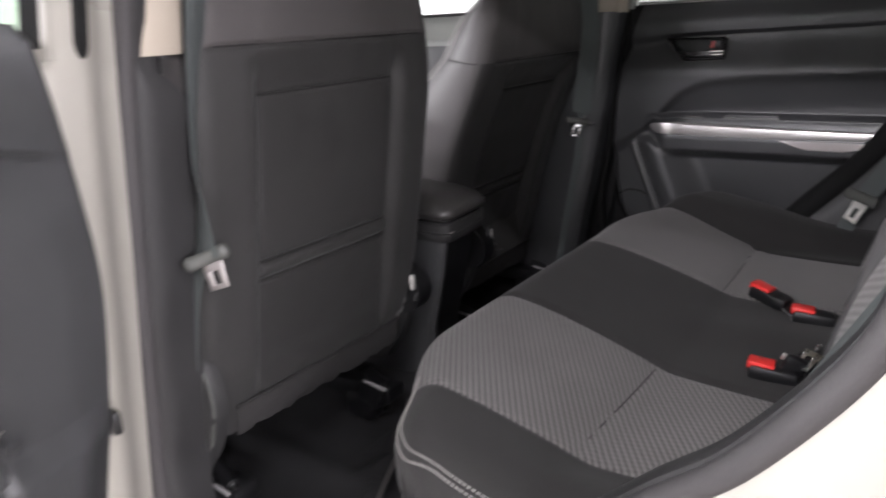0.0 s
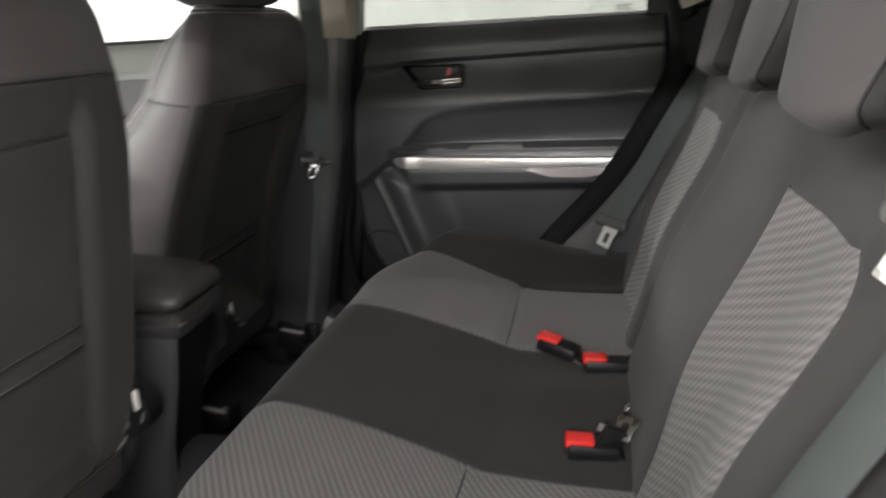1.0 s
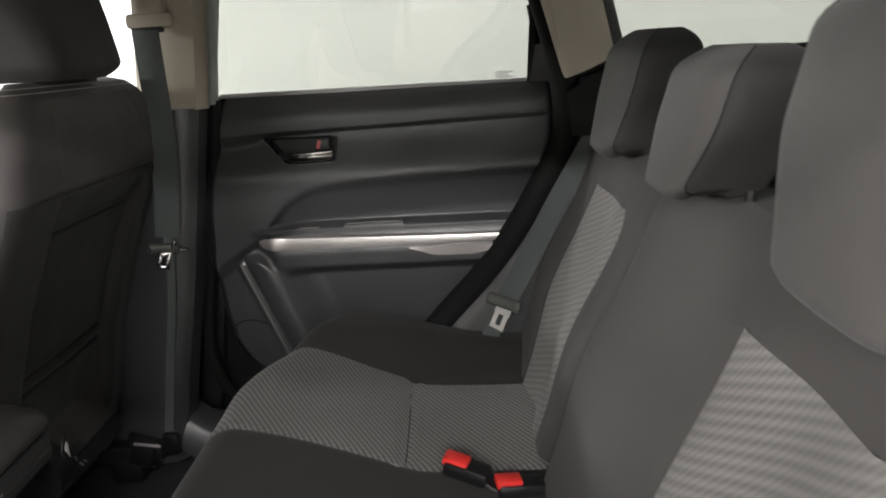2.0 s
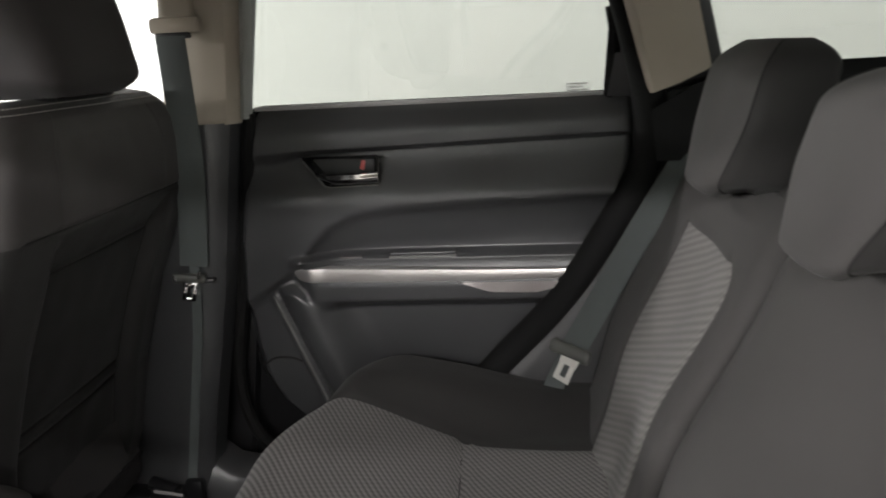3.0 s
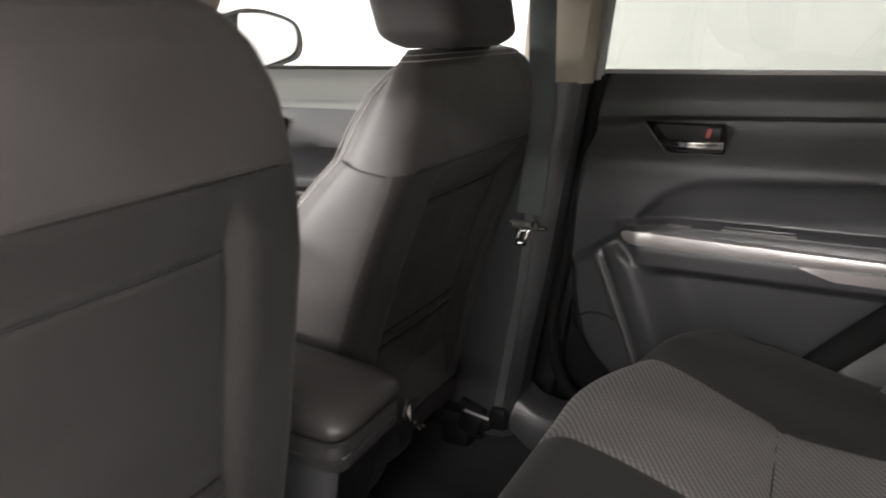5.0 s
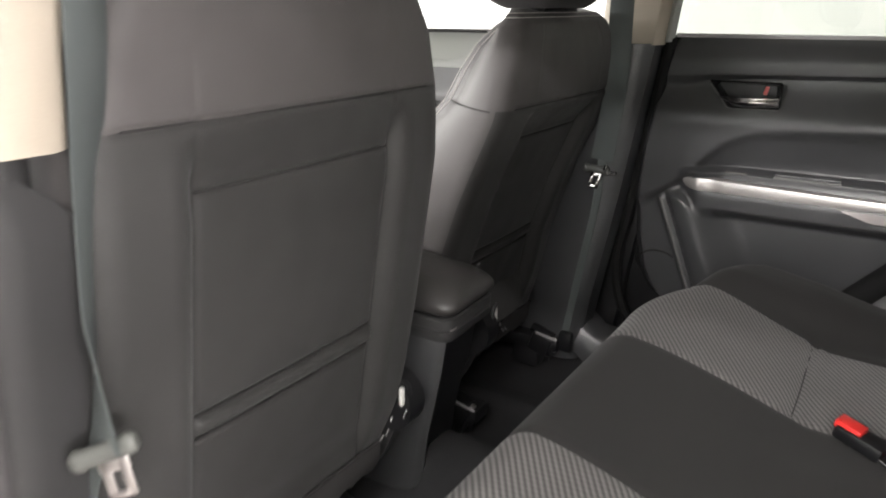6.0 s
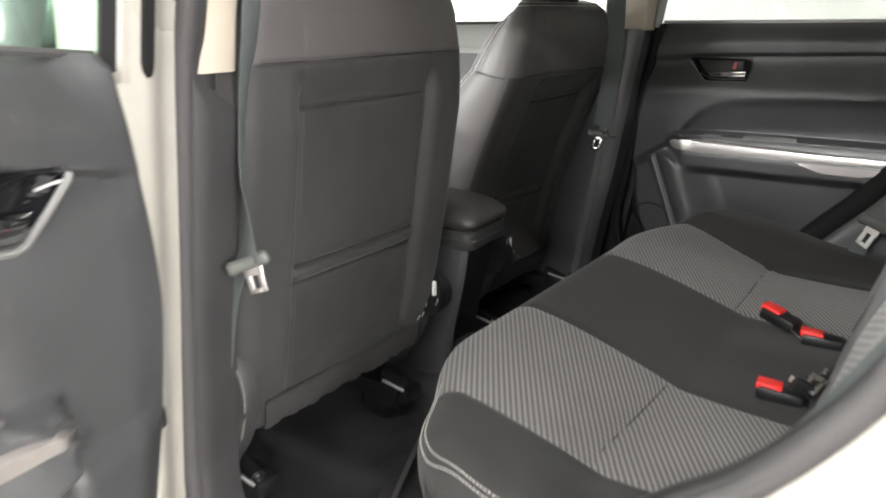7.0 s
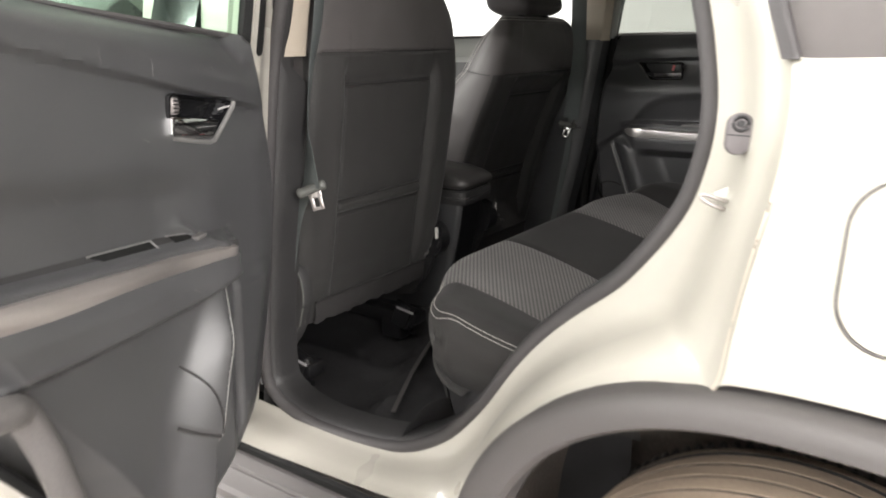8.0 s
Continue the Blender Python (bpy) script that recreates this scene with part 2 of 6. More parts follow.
BRIGHT_WHITE = surface("bright_white", (0.62, 0.61, 0.58), 0.4, 0.06, 400, 0.05, 0.0003, 20)
GREY_TRIM = surface("grey_switch", (0.35, 0.34, 0.34), 0.4, 0.06, 500, 0.05, 0.0003, 10)
LOCK_RED = surface("faded_red_mark", (0.50, 0.10, 0.095), 0.5, 0.08, 400, 0.05, 0.0003, 30)
RED = surface("red_button", (0.75, 0.035, 0.03), 0.35, 0.08, 400, 0.05, 0.0003, 30)
PAINT = surface("white_paint", (0.388, 0.372, 0.330), 0.3, 0.02, 60, 0.0, 0.0, 3, coat=0.6, rough_var=0.05)
FOLD_SHADE = surface("fold_shade", (0.50, 0.44, 0.37), 0.5, 0.12, 300, 0.2, 0.0006, 12)
CLADDING = surface("grey_cladding", (0.066, 0.061, 0.060), 0.6, 0.12, 700, 0.35, 0.0008, 6)
LINING_ARCH = surface("arch_liner", (0.075, 0.062, 0.054), 0.7, 0.5, 120, 0.6, 0.003, 14)
TYRE = surface("dusty_tyre", (0.25, 0.195, 0.145), 0.9, 0.25, 180, 0.5, 0.0015, 12)
TYRE_DARK = surface("tyre_groove", (0.015, 0.014, 0.013), 0.9, 0.3, 180, 0.5, 0.0015, 12)
ALLOY = surface("alloy", (0.4, 0.4, 0.41), 0.35, 0.1, 300, 0.05, 0.0004, 9, metal=0.9)
THREAD = surface("pale_thread", (0.42, 0.40, 0.385), 0.8, 0.1, 900, 0.2, 0.0003, 30)
SEAM = surface("seam_line", (0.016, 0.015, 0.015), 0.9, 0.2, 900, 0.2, 0.0003, 20)
CLEAR = glazing("clear_glass", (0.93, 0.96, 0.94))
TINTED = glazing("tinted_glass", (0.34, 0.36, 0.335))
GREENISH = glazing("green_glass", (0.50, 0.66, 0.56), 2.2, (0.72, 0.92, 0.78))
DARK_PANE = glazing("front_pane", (0.72, 0.78, 0.74))
REAR_GLASS = glazing("rear_privacy_glass", (0.20, 0.21, 0.20))
PRIVACY = surface("privacy_glass", (0.085, 0.078, 0.076), 0.14, 0.05, 50, 0.0, 0.0, 3, rough_var=0.03)
MIRROR = surface("mirror_glass", (0.93, 0.93, 0.94), 0.03, 0.01, 50, 0.0, 0.0, 3, metal=1.0, rough_var=0.01)
WALL_PAINT = surface("wall_paint", (0.68, 0.69, 0.68), 0.8, 0.03, 60, 0.15, 0.002, 1.2)
FLOOR_PAINT = surface("workshop_floor", (0.26, 0.24, 0.22), 0.45, 0.12, 40, 0.1, 0.001, 1.5)
LAMP_GLOW = glow("lamp_diffuser", (1.0, 0.98, 0.95), 14.0)

# ---- the room round the car ----
X0, X1, Y0, Y1, H = -5.0, 5.5, -3.7, 3.8, 2.9


def slab(name, a, b, mat, label, category):
    c = [(p + q) / 2 for p, q in zip(a, b)]
    return solo(name, block([abs(q - p) for p, q in zip(a, b)], c), mat, label, category, "structure")


slab("floor", (X0, Y0, -0.235), (X1, Y1, -0.035), FLOOR_PAINT, "light grey painted workshop floor", "floor")
slab("wall_north", (X0, Y1, -0.035), (X1, Y1 + 0.2, H), WALL_PAINT, "plain white painted workshop wall beside the car", "wall")
slab("wall_south", (X0, Y0 - 0.2, -0.035), (X1, Y0, H), WALL_PAINT, "plain white painted workshop wall", "wall")
slab("wall_west", (X0 - 0.2, Y0 - 0.2, -0.035), (X0, Y1 + 0.2, H), WALL_PAINT, "plain white painted workshop wall", "wall")
slab("wall_east", (X1, Y0 - 0.2, -0.035), (X1 + 0.2, Y1 + 0.2, H), WALL_PAINT, "plain white painted workshop wall", "wall")
slab("ceiling", (X0 - 0.2, Y0 - 0.2, H), (X1 + 0.2, Y1 + 0.2, H + 0.2), WALL_PAINT, "white workshop ceiling", "ceiling")


def ceiling_light(x, y, power):
    t = thing("ceiling_light", "long white tube light on the workshop ceiling", "light", (x, y, H), "ceiling tube lights")
    part("housing", block((1.56, 0.14, 0.05), (x, y, H - 0.025), 0.008), WALL_PAINT, t)
    part("diffuser", block((1.5, 0.10, 0.03), (x, y, H - 0.068), 0.012), LAMP_GLOW, t, "glowing white diffuser")
    data = bpy.data.lights.new("tube_lamp", "AREA")
    data.shape, data.size, data.size_y, data.energy, data.color = "RECTANGLE", 1.5, 0.1, power, (1.0, 0.970, 0.955)
    lamp = new("tube_lamp", data)
    lamp.matrix_world = look((x, y, H - 0.09), (x, y + 0.001, 0))


def wall_fill_light(x, z):
    t = thing("wall_fill_light", "unseen tube light added on the wall to brighten the cabin", "light", (x, Y0, z), "wall tube lights")
    part("housing", block((1.56, 0.05, 0.14), (x, Y0 + 0.025, z), 0.008), WALL_PAINT, t)
    part("diffuser", block((1.5, 0.03, 0.10), (x, Y0 + 0.068, z), 0.012), LAMP_GLOW, t, "glowing white diffuser")
    data = bpy.data.lights.new("tube_lamp", "AREA")
    data.shape, data.size, data.size_y, data.energy, data.color = "RECTANGLE", 1.5, 0.1, WALL_POWER, (1.0, 0.970, 0.955)
    lamp = new("tube_lamp", data)
    lamp.matrix_world = look((x, Y0 + 0.09, z), (x, 0, z))


def end_fill_light(x, y, z, power):
    s = -1 if x > 0 else 1
    t = thing("wall_fill_light", "unseen tube light added on the end wall to brighten the cabin", "light", (x, y, z), "wall tube lights")
    part("housing", block((0.05, 1.56, 0.14), (x + s * 0.025, y, z), 0.008), WALL_PAINT, t)
    part("diffuser", block((0.03, 1.5, 0.10), (x + s * 0.068, y, z), 0.012), LAMP_GLOW, t, "glowing white diffuser")
    data = bpy.data.lights.new("tube_lamp", "AREA")
    data.shape, data.size, data.size_y, data.energy, data.color = "RECTANGLE", 1.5, 0.1, power, (1.0, 0.970, 0.955)
    lamp = new("tube_lamp", data)
    lamp.matrix_world = look((x + s * 0.09, y, z), (0, y, z))


for x, y, power in TUBES:
    ceiling_light(x, y, power)
for x, z in WALL_FILL:
    wall_fill_light(x, z)
for x, y, z, power in END_FILL:
    end_fill_light(x, y, z, power)

# ---- the car body ----
car = thing("car", "white compact SUV with an open rear door and dark interior", "car", (0.4, 0, 0))


def seal_curve(n=10):
    """The edge of the rear door opening on the near side, as (x, z)."""
    pts = [(0.205, 1.30), (0.182, 1.178), (0.155, 1.086), (0.117, 0.886), (0.083, 0.661), (0.064, 0.489), (0.088, 0.421), (0.196, 0.390), (0.383, 0.404),
           (0.497, 0.459), (0.577, 0.541), (0.629, 0.619), (0.676, 0.681), (0.738, 0.743), (0.802, 0.800), (0.870, 0.894), (0.893, 0.960), (0.900, 1.020), (0.893, 1.085), (0.876, 1.16), (0.83, 1.32)]
    return [(p.x, p.y) for p in spline([(x, z, 0) for x, z in pts], n)]


SEAL = seal_curve()
SEAL_Y = -0.69


def arch(k, rx, rz, y, cx=1.08, cz=0.334, n=2.32, lo=-12, hi=192):
    """Point k in 0..1 along a squarish wheel arch."""
    a = radians(lerp(hi, lo, k))
    c, s = math.cos(a), math.sin(a)
    return (cx + rx * math.copysign(abs(c) ** (2 / n), c), y, cz + rz * math.copysign(abs(s) ** (2 / n), s))


def panel_y(z):
    """The quarter panel's outer face at height z."""
    return -0.803 - 0.022 * math.exp(-((z - 0.80) / 0.14) ** 2) - 0.020 * smooth(1.0, 0.7, z) + 0.012 * smooth(1.0, 1.085, z)


def body_side():
    """Jamb, sill, quarter panel and arch of the near side."""
    outer = [(-0.10, 0.372, -0.80), (0.10, 0.375, -0.80), (0.30, 0.385, -0.80), (0.46, 0.395, -0.80), (0.585, 0.41, -0.805), (0.655, 0.492, -0.828), (0.691, 0.563, -0.836), (0.734, 0.616, -0.838), (0.796, 0.667, -0.838),
             (0.86, 0.702, -0.836), (0.925, 0.728, -0.836), (0.964, 0.742, -0.832), (0.973, 0.80, -0.808), (0.979, 0.85, -0.80), (0.988, 0.906, -0.80), (0.999, 0.966, -0.80), (1.005, 1.034, -0.795), (1.0, 1.087, -0.785), (0.985, 1.15, -0.77), (0.95, 1.32, -0.72)]
    inner = [(0.02, 0.40), (0.16, 0.396), (0.30, 0.396), (0.42, 0.415), (0.50, 0.462), (0.555, 0.515), (0.605, 0.582), (0.645, 0.642), (0.70, 0.708),
             (0.752, 0.755), (0.80, 0.798), (0.825, 0.828), (0.85, 0.860), (0.868, 0.892), (0.885, 0.930), (0.896, 0.975), (0.900, 1.03), (0.893, 1.085), (0.877, 1.155), (0.83, 1.32)]
    o = spline([(x, y, z) for x, z, y in outer], 6)
    i = spline([(x, SEAL_Y - 0.004, z) for x, z in inner], 6)
    rows = []
    steps = [(0.0, 0.0), (0.06, 0.02), (0.16, 0.06), (0.30, 0.12), (0.42, 0.22), (0.52, 0.42), (0.62, 0.62), (0.75, 0.74), (0.86, 0.82), (0.93, 0.90), (0.97, 0.96), (1.0, 1.0)]
    for k, depth in steps:
        row = []
        for a, b in zip(i, o):
            p = a.lerp(b, k)
            p.y = lerp(a.y, b.y, depth)
            row.append(p)
        rows.append(row)
    part("rear_jamb", sheet(rows), PAINT, car, "glossy white painted door jamb")
    # sill outside and dark skirt
    rows = [[(x, y, z + (x * 0.02)) for x in (-1.1, -0.6, -0.1, 0.2, 0.45, 0.62)] for y, z in ((-0.80, 0.374), (-0.805, 0.369), (-0.805, 0.355))]
    part("sill_moulding", sheet(rows), RUBBER_DARK, car, "black sill moulding")
    skirt = ((-0.80, 0.356), (-0.808, 0.361), (-0.816, 0.361), (-0.836, 0.352), (-0.8385, 0.346), (-0.8365, 0.341), (-0.841, 0.338), (-0.866, 0.328), (-0.8725, 0.320), (-0.874, 0.308), (-0.870, 0.303), (-0.874, 0.298), (-0.872, 0.282), (-0.855, 0.268), (-0.83, 0.26), (-0.83, 0.22), (-0.79, 0.19))
    rows = [[(x, y, z + max(0.0, x) * 0.012) for x in np.linspace(-1.1, 0.66, 12)] for y, z in skirt]
    part("side_skirt", sheet(rows), CLADDING, car, "dark grey plastic side skirt with ridges", sharp=24)
    # quarter panel behind the shut line
    edge = [p for p in o if p.x > 0.955 and p.z > 0.73]
    rows = []
    for k in range(31):
        u = (k / 30) ** 1.7
        row = []
        for j, p in enumerate(edge):
            x = lerp(p.x, 1.85, u ** 1.3)
            z0 = p.z
            ztop = 1.085 + 0.03 * smooth(1.0, 1.8, x)
            v = (z0 - edge[0].z) / (1.087 - edge[0].z)
            ax = max(-1.0, min(1.0, (x - 1.08) / 0.455))
            zlow = 0.334 + 0.424 * (1 - abs(ax) ** 2.32) ** (1 / 2.32)
            zlow = max(0.40, zlow)
            z = lerp(zlow, ztop, v) if v <= 1 else ztop + (z0 - 1.087)
            z = lerp(z0, z, smooth(0, 0.06, u))
            y = lerp(p.y, panel_y(z), smooth(0, 0.03, u))
            row.append((x, y, z))
        rows.append([r for r, p in zip(row, edge) if p.z <= 1.09])
    part("quarter_panel", sheet(rows), PAINT, car, "glossy white rear quarter panel")
    # edge where the outer panel is folded over the jamb
    path = [(p.x + 0.004, lerp(p.y, panel_y(p.z), 0.47) - 0.0012, p.z) for p in edge if p.z <= 1.087]
    # beige line paints the shadow that runs along the fold
    part("panel_fold_shade", tube(path, 0.0024, 6), FOLD_SHADE, car, "beige line painting the shadow at the panel fold")
    # cladding round the wheel
    rows = []
    for rx, rz, y in ((0.454, 0.414, -0.812), (0.457, 0.416, -0.850), (0.454, 0.414, -0.860), (0.444, 0.407, -0.868), (0.417, 0.393, -0.873), (0.400, 0.384, -0.873), (0.392, 0.379, -0.866), (0.389, 0.376, -0.82)):
        rows.append([arch(k / 60, rx, rz, y) for k in range(61)])
    part("wheel_arch_cladding", sheet(rows), CLADDING, car, "dark grey grained plastic wheel arch trim")
    rows = []
    for rx, rz, y in ((0.387, 0.377, -0.82), (0.396, 0.386, -0.80), (0.404, 0.394, -0.75), (0.405, 0.395, -0.68), (0.400, 0.390, -0.60), (0.385, 0.375, -0.555), (0.34, 0.33, -0.535), (0.20, 0.20, -0.53), (0.05, 0.05, -0.528)):
        rows.append([arch(k / 72, rx, rz, y) for k in range(73)])
    part("wheel_arch_liner", sheet(rows), LINING_ARCH, car, "dusty black wheel arch liner")
    # seal lips
    path = [(x, SEAL_Y, z) for x, z in SEAL]
    seal = part("door_seal", tube(path, 0.012, 10, flat=1.05, up=(0, 1, 0)), RUBBER, car, "soft grey rubber door seal")
    rows = []
    for k, (off, dy) in enumerate(((-0.004, -0.004), (0.010, 0.004), (0.016, 0.012), (0.018, 0.03), (0.016, 0.07))):
        row = []
        for a, (x, z) in enumerate(SEAL):
            xa, za = SEAL[max(a - 1, 0)]
            xb, zb = SEAL[min(a + 1, len(SEAL) - 1)]
            d = Vector((xb - xa, zb - za)).normalized()
            n = Vector((-d.y, d.x))
            thin = 1 - 0.75 * smooth(1.03, 1.09, z) * (1 if x < 0.4 else 0)
            thin *= 1 - 0.6 * smooth(0.52, 0.62, x)
            row.append((x + n.x * off * (0.5 + 0.5 * thin), SEAL_Y + dy * thin, z + n.y * off))
        rows.append(row)
    bead = []
    for a, (x, z) in enumerate(SEAL):
        if x > 0.22 or (z < 0.47 and x > 0.07):
            continue
        xa, za = SEAL[max(a - 1, 0)]
        xb, zb = SEAL[min(a + 1, len(SEAL) - 1)]
        n = Vector((-(zb - za), xb - xa)).normalized()
        bead.append((x - n.x * 0.013, SEAL_Y - 0.010, z - n.y * 0.013))
    part("outer_bead", tube(bead, 0.0042, 8, up=(0, 1, 0)), RUBBER, seal, "thin outer bead of the seal")
    part("inner_lip", sheet(rows), PLASTIC, seal, "dark inner lip")


body_side()


def pillar_x(z):
    """Rear edge of the middle pillar at height z."""
    return 0.155 + (z - 1.086) * 0.165


def near_pillar():
    rows = []
    for y, dx in ((-0.70, 0.0), (-0.715, 0.004), (-0.735, 0.018), (-0.75, 0.034), (-0.765, 0.04), (-0.80, 0.034), (-0.812, 0.022), (-0.815, -0.03), (-0.815, -0.2)):
        rows.append([(pillar_x(z) + dx, y + 0.05 * smooth(1.1, 1.6, z), z) for z in (0.40, 0.5, 0.6, 0.75, 0.9, 1.05, 1.2, 1.35, 1.55)])
    part("pillar_skin", sheet(rows), PAINT, car, "white painted pillar behind the front door")
    rows = []
    for y, dx in ((-0.754, 0.040), (-0.755, 0.0445), (-0.760, 0.0450), (-0.766, 0.0440), (-0.768, 0.039)):
        rows.append([(pillar_x(z) + dx, y + 0.05 * smooth(1.1, 1.6, z) + (-0.761 - y) * cut, z) for z, cut in ((1.088, 0.85), (1.091, 0.45), (1.096, 0.15), (1.104, 0.0), (1.2, 0.0), (1.35, 0.0), (1.55, 0.0))])
    part("pillar_strip", sheet(rows), RUBBER_DARK, car, "black rubber strip on the pillar")
    rows = []
    for y, dx in ((-0.69, 0.004), (-0.67, 0.012), (-0.656, 0.010), (-0.646, 0.0), (-0.642, -0.03), (-0.642, -0.2)):
        rows.append([(pillar_x(z) + dx, y, z) for z in (0.38, 0.5, 0.65, 0.8, 0.95, 1.08, 1.10)])
    part("pillar_trim", sheet(rows), PLASTIC, car, "black plastic lower pillar trim")
    rows = []
    for y, dx in ((-0.69, 0.006), (-0.67, 0.016), (-0.636, 0.017), (-0.623, 0.008), (-0.619, -0.03), (-0.619, -0.2)):
        rows.append([(pillar_x(z) + dx, y + 0.04 * smooth(1.1, 1.6, z), z) for z in (1.085, 1.15, 1.25, 1.4, 1.55)])
    part("pillar_trim", sheet(rows), BEIGE, car, "beige upper pillar trim")


near_pillar()


def wheel(x, y):
    c, R, rows = Vector((x, y, 0.283)), 0.318, []
    w = part("wheel", tube([(c.x, y - 0.10 + 0.2 * k / 4, c.z) for k in range(5)], 0.19, 40), ALLOY, car, "alloy wheel with a dusty tyre")
    prof = [(-0.080, 0.225), (-0.104, 0.25), (-0.112, R - 0.045), (-0.106, R - 0.018), (-0.096, R - 0.007)]
    grooves = (-0.066, -0.034, 0.0, 0.034, 0.066)
    crown = lambda v: R - 0.006 * (v / 0.095) ** 2
    for g in grooves:
        prof += [(g - 0.0035, crown(g)), (g - 0.003, R - 0.010), (g + 0.003, R - 0.010), (g + 0.0035, crown(g))]
    prof += [(0.088, crown(0.088)), (0.098, R - 0.011), (0.108, R - 0.025), (0.112, R - 0.045), (0.080, 0.225)]
    n = 120
    for k in range(n + 1):
        a = math.tau * k / n
        rows.append([(c.x + r * math.cos(a), c.y + off, c.z + r * math.sin(a)) for off, r in prof])
    part("tyre", sheet(rows), TYRE, w, "dusty brown-grey tyre with circumferential grooves")
    # near-black bands paint the shade down in the grooves
    for g in grooves:
        band = []
        for k in range(n + 1):
            a = math.tau * k / n
            band.append([(c.x + r * math.cos(a), c.y + g + off, c.z + r * math.sin(a)) for off, r in ((-0.0031, R - 0.002), (-0.0028, R - 0.009), (0.0028, R - 0.009), (0.0031, R - 0.002))])
        part("groove", sheet(band), TYRE_DARK, w, "dark band painting the shade in a tread groove")
    bm = bmesh.new()
    for k in range(110):
        a = math.tau * k / 110
        own = bmesh.new()
        bmesh.ops.create_cube(own, size=1)
        bmesh.ops.scale(own, vec=(0.012, 0.016, 0.006), verts=own.verts)
        own.transform(Matrix.Translation(c) @ Matrix.Rotation(a, 4, "Y") @ Matrix.Translation((R - 0.010, 0.099, 0)))
        merge(bm, own)
    tagged(part("shoulder_sipe", bm, TYRE_DARK, w), kind="stuff")


for x, y in ((1.055, -0.748), (1.055, 0.748), (-1.445, -0.748), (-1.445, 0.748)):
    wheel(x, y)


def fuel_flap():
    out = [(1.175 + u, 0.898 + v) for u, v in rounded(0.206, 0.160, 0.048, 8)]
    rows = [[(lerp(1.175, x, k), panel_y(lerp(0.898, z, k)) - d, lerp(0.898, z, k)) for x, z in out] for k, d in ((1.0, 0.0005), (0.985, 0.003), (0.8, 0.0035), (0.5, 0.0035), (0.02, 0.0035))]
    f = part("fuel_flap", sheet(rows, True), PAINT, car, "white rounded fuel filler flap")
    part("gap", tube([(x, panel_y(z) - 0.0012, z) for x, z in [(lerp(1.175, x, 1.012), lerp(0.898, z, 1.014)) for x, z in out]], 0.0015, 6, True), CLADDING, f, "dark gap line")


fuel_flap()


def jamb_fittings():
    """Striker loop and rubber stop on the rear jamb."""
    s = part("striker", tube(spline([(0.944, -0.728, 0.925), (0.934, -0.744, 0.929), (0.921, -0.750, 0.934), (0.914, -0.750, 0.933), (0.917, -0.750, 0.928), (0.931, -0.746, 0.921), (0.942, -0.728, 0.914)], 6), 0.0026, 10), SATIN_WARM, car, "bare steel door striker loop")
    m = Matrix.Translation((0.944, -0.724, 0.913)) @ Matrix.Rotation(radians(-28), 4, "Y") @ Matrix.Rotation(radians(25), 4, "Z")
    part("plate", block((0.026, 0.006, 0.058), (0, 0, 0), 0.003), PAINT, s, "white painted plate with worn edges", m)
    part("worn_edge", block((0.002, 0.0075, 0.044), (0.013, 0, -0.004), 0.0006), RIDGE, s, "worn bare edge", m)
    m = Matrix.Translation((0.947, -0.749, 1.004)) @ Matrix.Rotation(radians(80), 4, "X") @ Matrix.Rotation(radians(24), 4, "Y") @ Matrix.Diagonal((0.92, 0.90, 1, 1))
    b = part("rubber_stop", prism(rounded(0.029, 0.050, 0.0140, 6), 0.012, m, 0.003), STOP_RUBBER, car, "oval grey rubber door stop")
    part("fold", block((0.029, 0.0016, 0.002), (0, -0.002, 0.0112), 0.0), PLASTIC_DARK, b, "", m)
    part("ring", tube([m @ Vector((0.0085 * math.cos(k * 0.5236), 0.012 + 0.0085 * math.sin(k * 0.5236), 0.0115)) for k in range(12)], 0.0022, 6, True), PLASTIC_DARK, b, "", None)
    own = bmesh.new()
    bmesh.ops.create_cone(own, cap_ends=True, segments=16, radius1=0.005, radius2=0.004, depth=0.005)
    own.transform(m @ Matrix.Translation((0, 0.012, 0.012)))
    part("screw", own, PLASTIC_DARK, b)


jamb_fittings()


def quarter_window():
    """Dark side glass behind the rear door, on both sides."""
    for s in (-1, 1):
        out = [(1.003, 1.070), (1.55, 1.09), (1.45, 1.40), (0.880, 1.40)] if s < 0 else [(0.985, 1.095), (1.55, 1.115), (1.45, 1.40), (0.93, 1.40)]
        mat = PRIVACY if s < 0 else TINTED
        g = part("quarter_window", sheet([[(x, s * (0.780 - 0.12 * (z - 1.09)), z) for x, z in (out[0], out[1])], [(x, s * (0.780 - 0.12 * (z - 1.09)), z) for x, z in (out[3], out[2])]]), mat, car, "dark tinted rear side window" if s < 0 else "tinted rear side window")
        part("window_frame", tube([(x, s * (0.776 - 0.12 * (z - 1.09)), z) for x, z in out], 0.003, 6, True), RUBBER_DARK, g, "black rubber window surround")
    # black divider before the window on the near side
    rows = [[(0.992 - dx, -0.782 + dy, 1.084), (0.868 - dx, -0.744 + dy, 1.42)] for dx, dy in ((0.0, 0.01), (0.0, -0.012), (-0.013, -0.015), (-0.017, -0.012), (-0.017, 0.004))]
    part("window_trim", sheet(rows), RUBBER, car)


quarter_window()


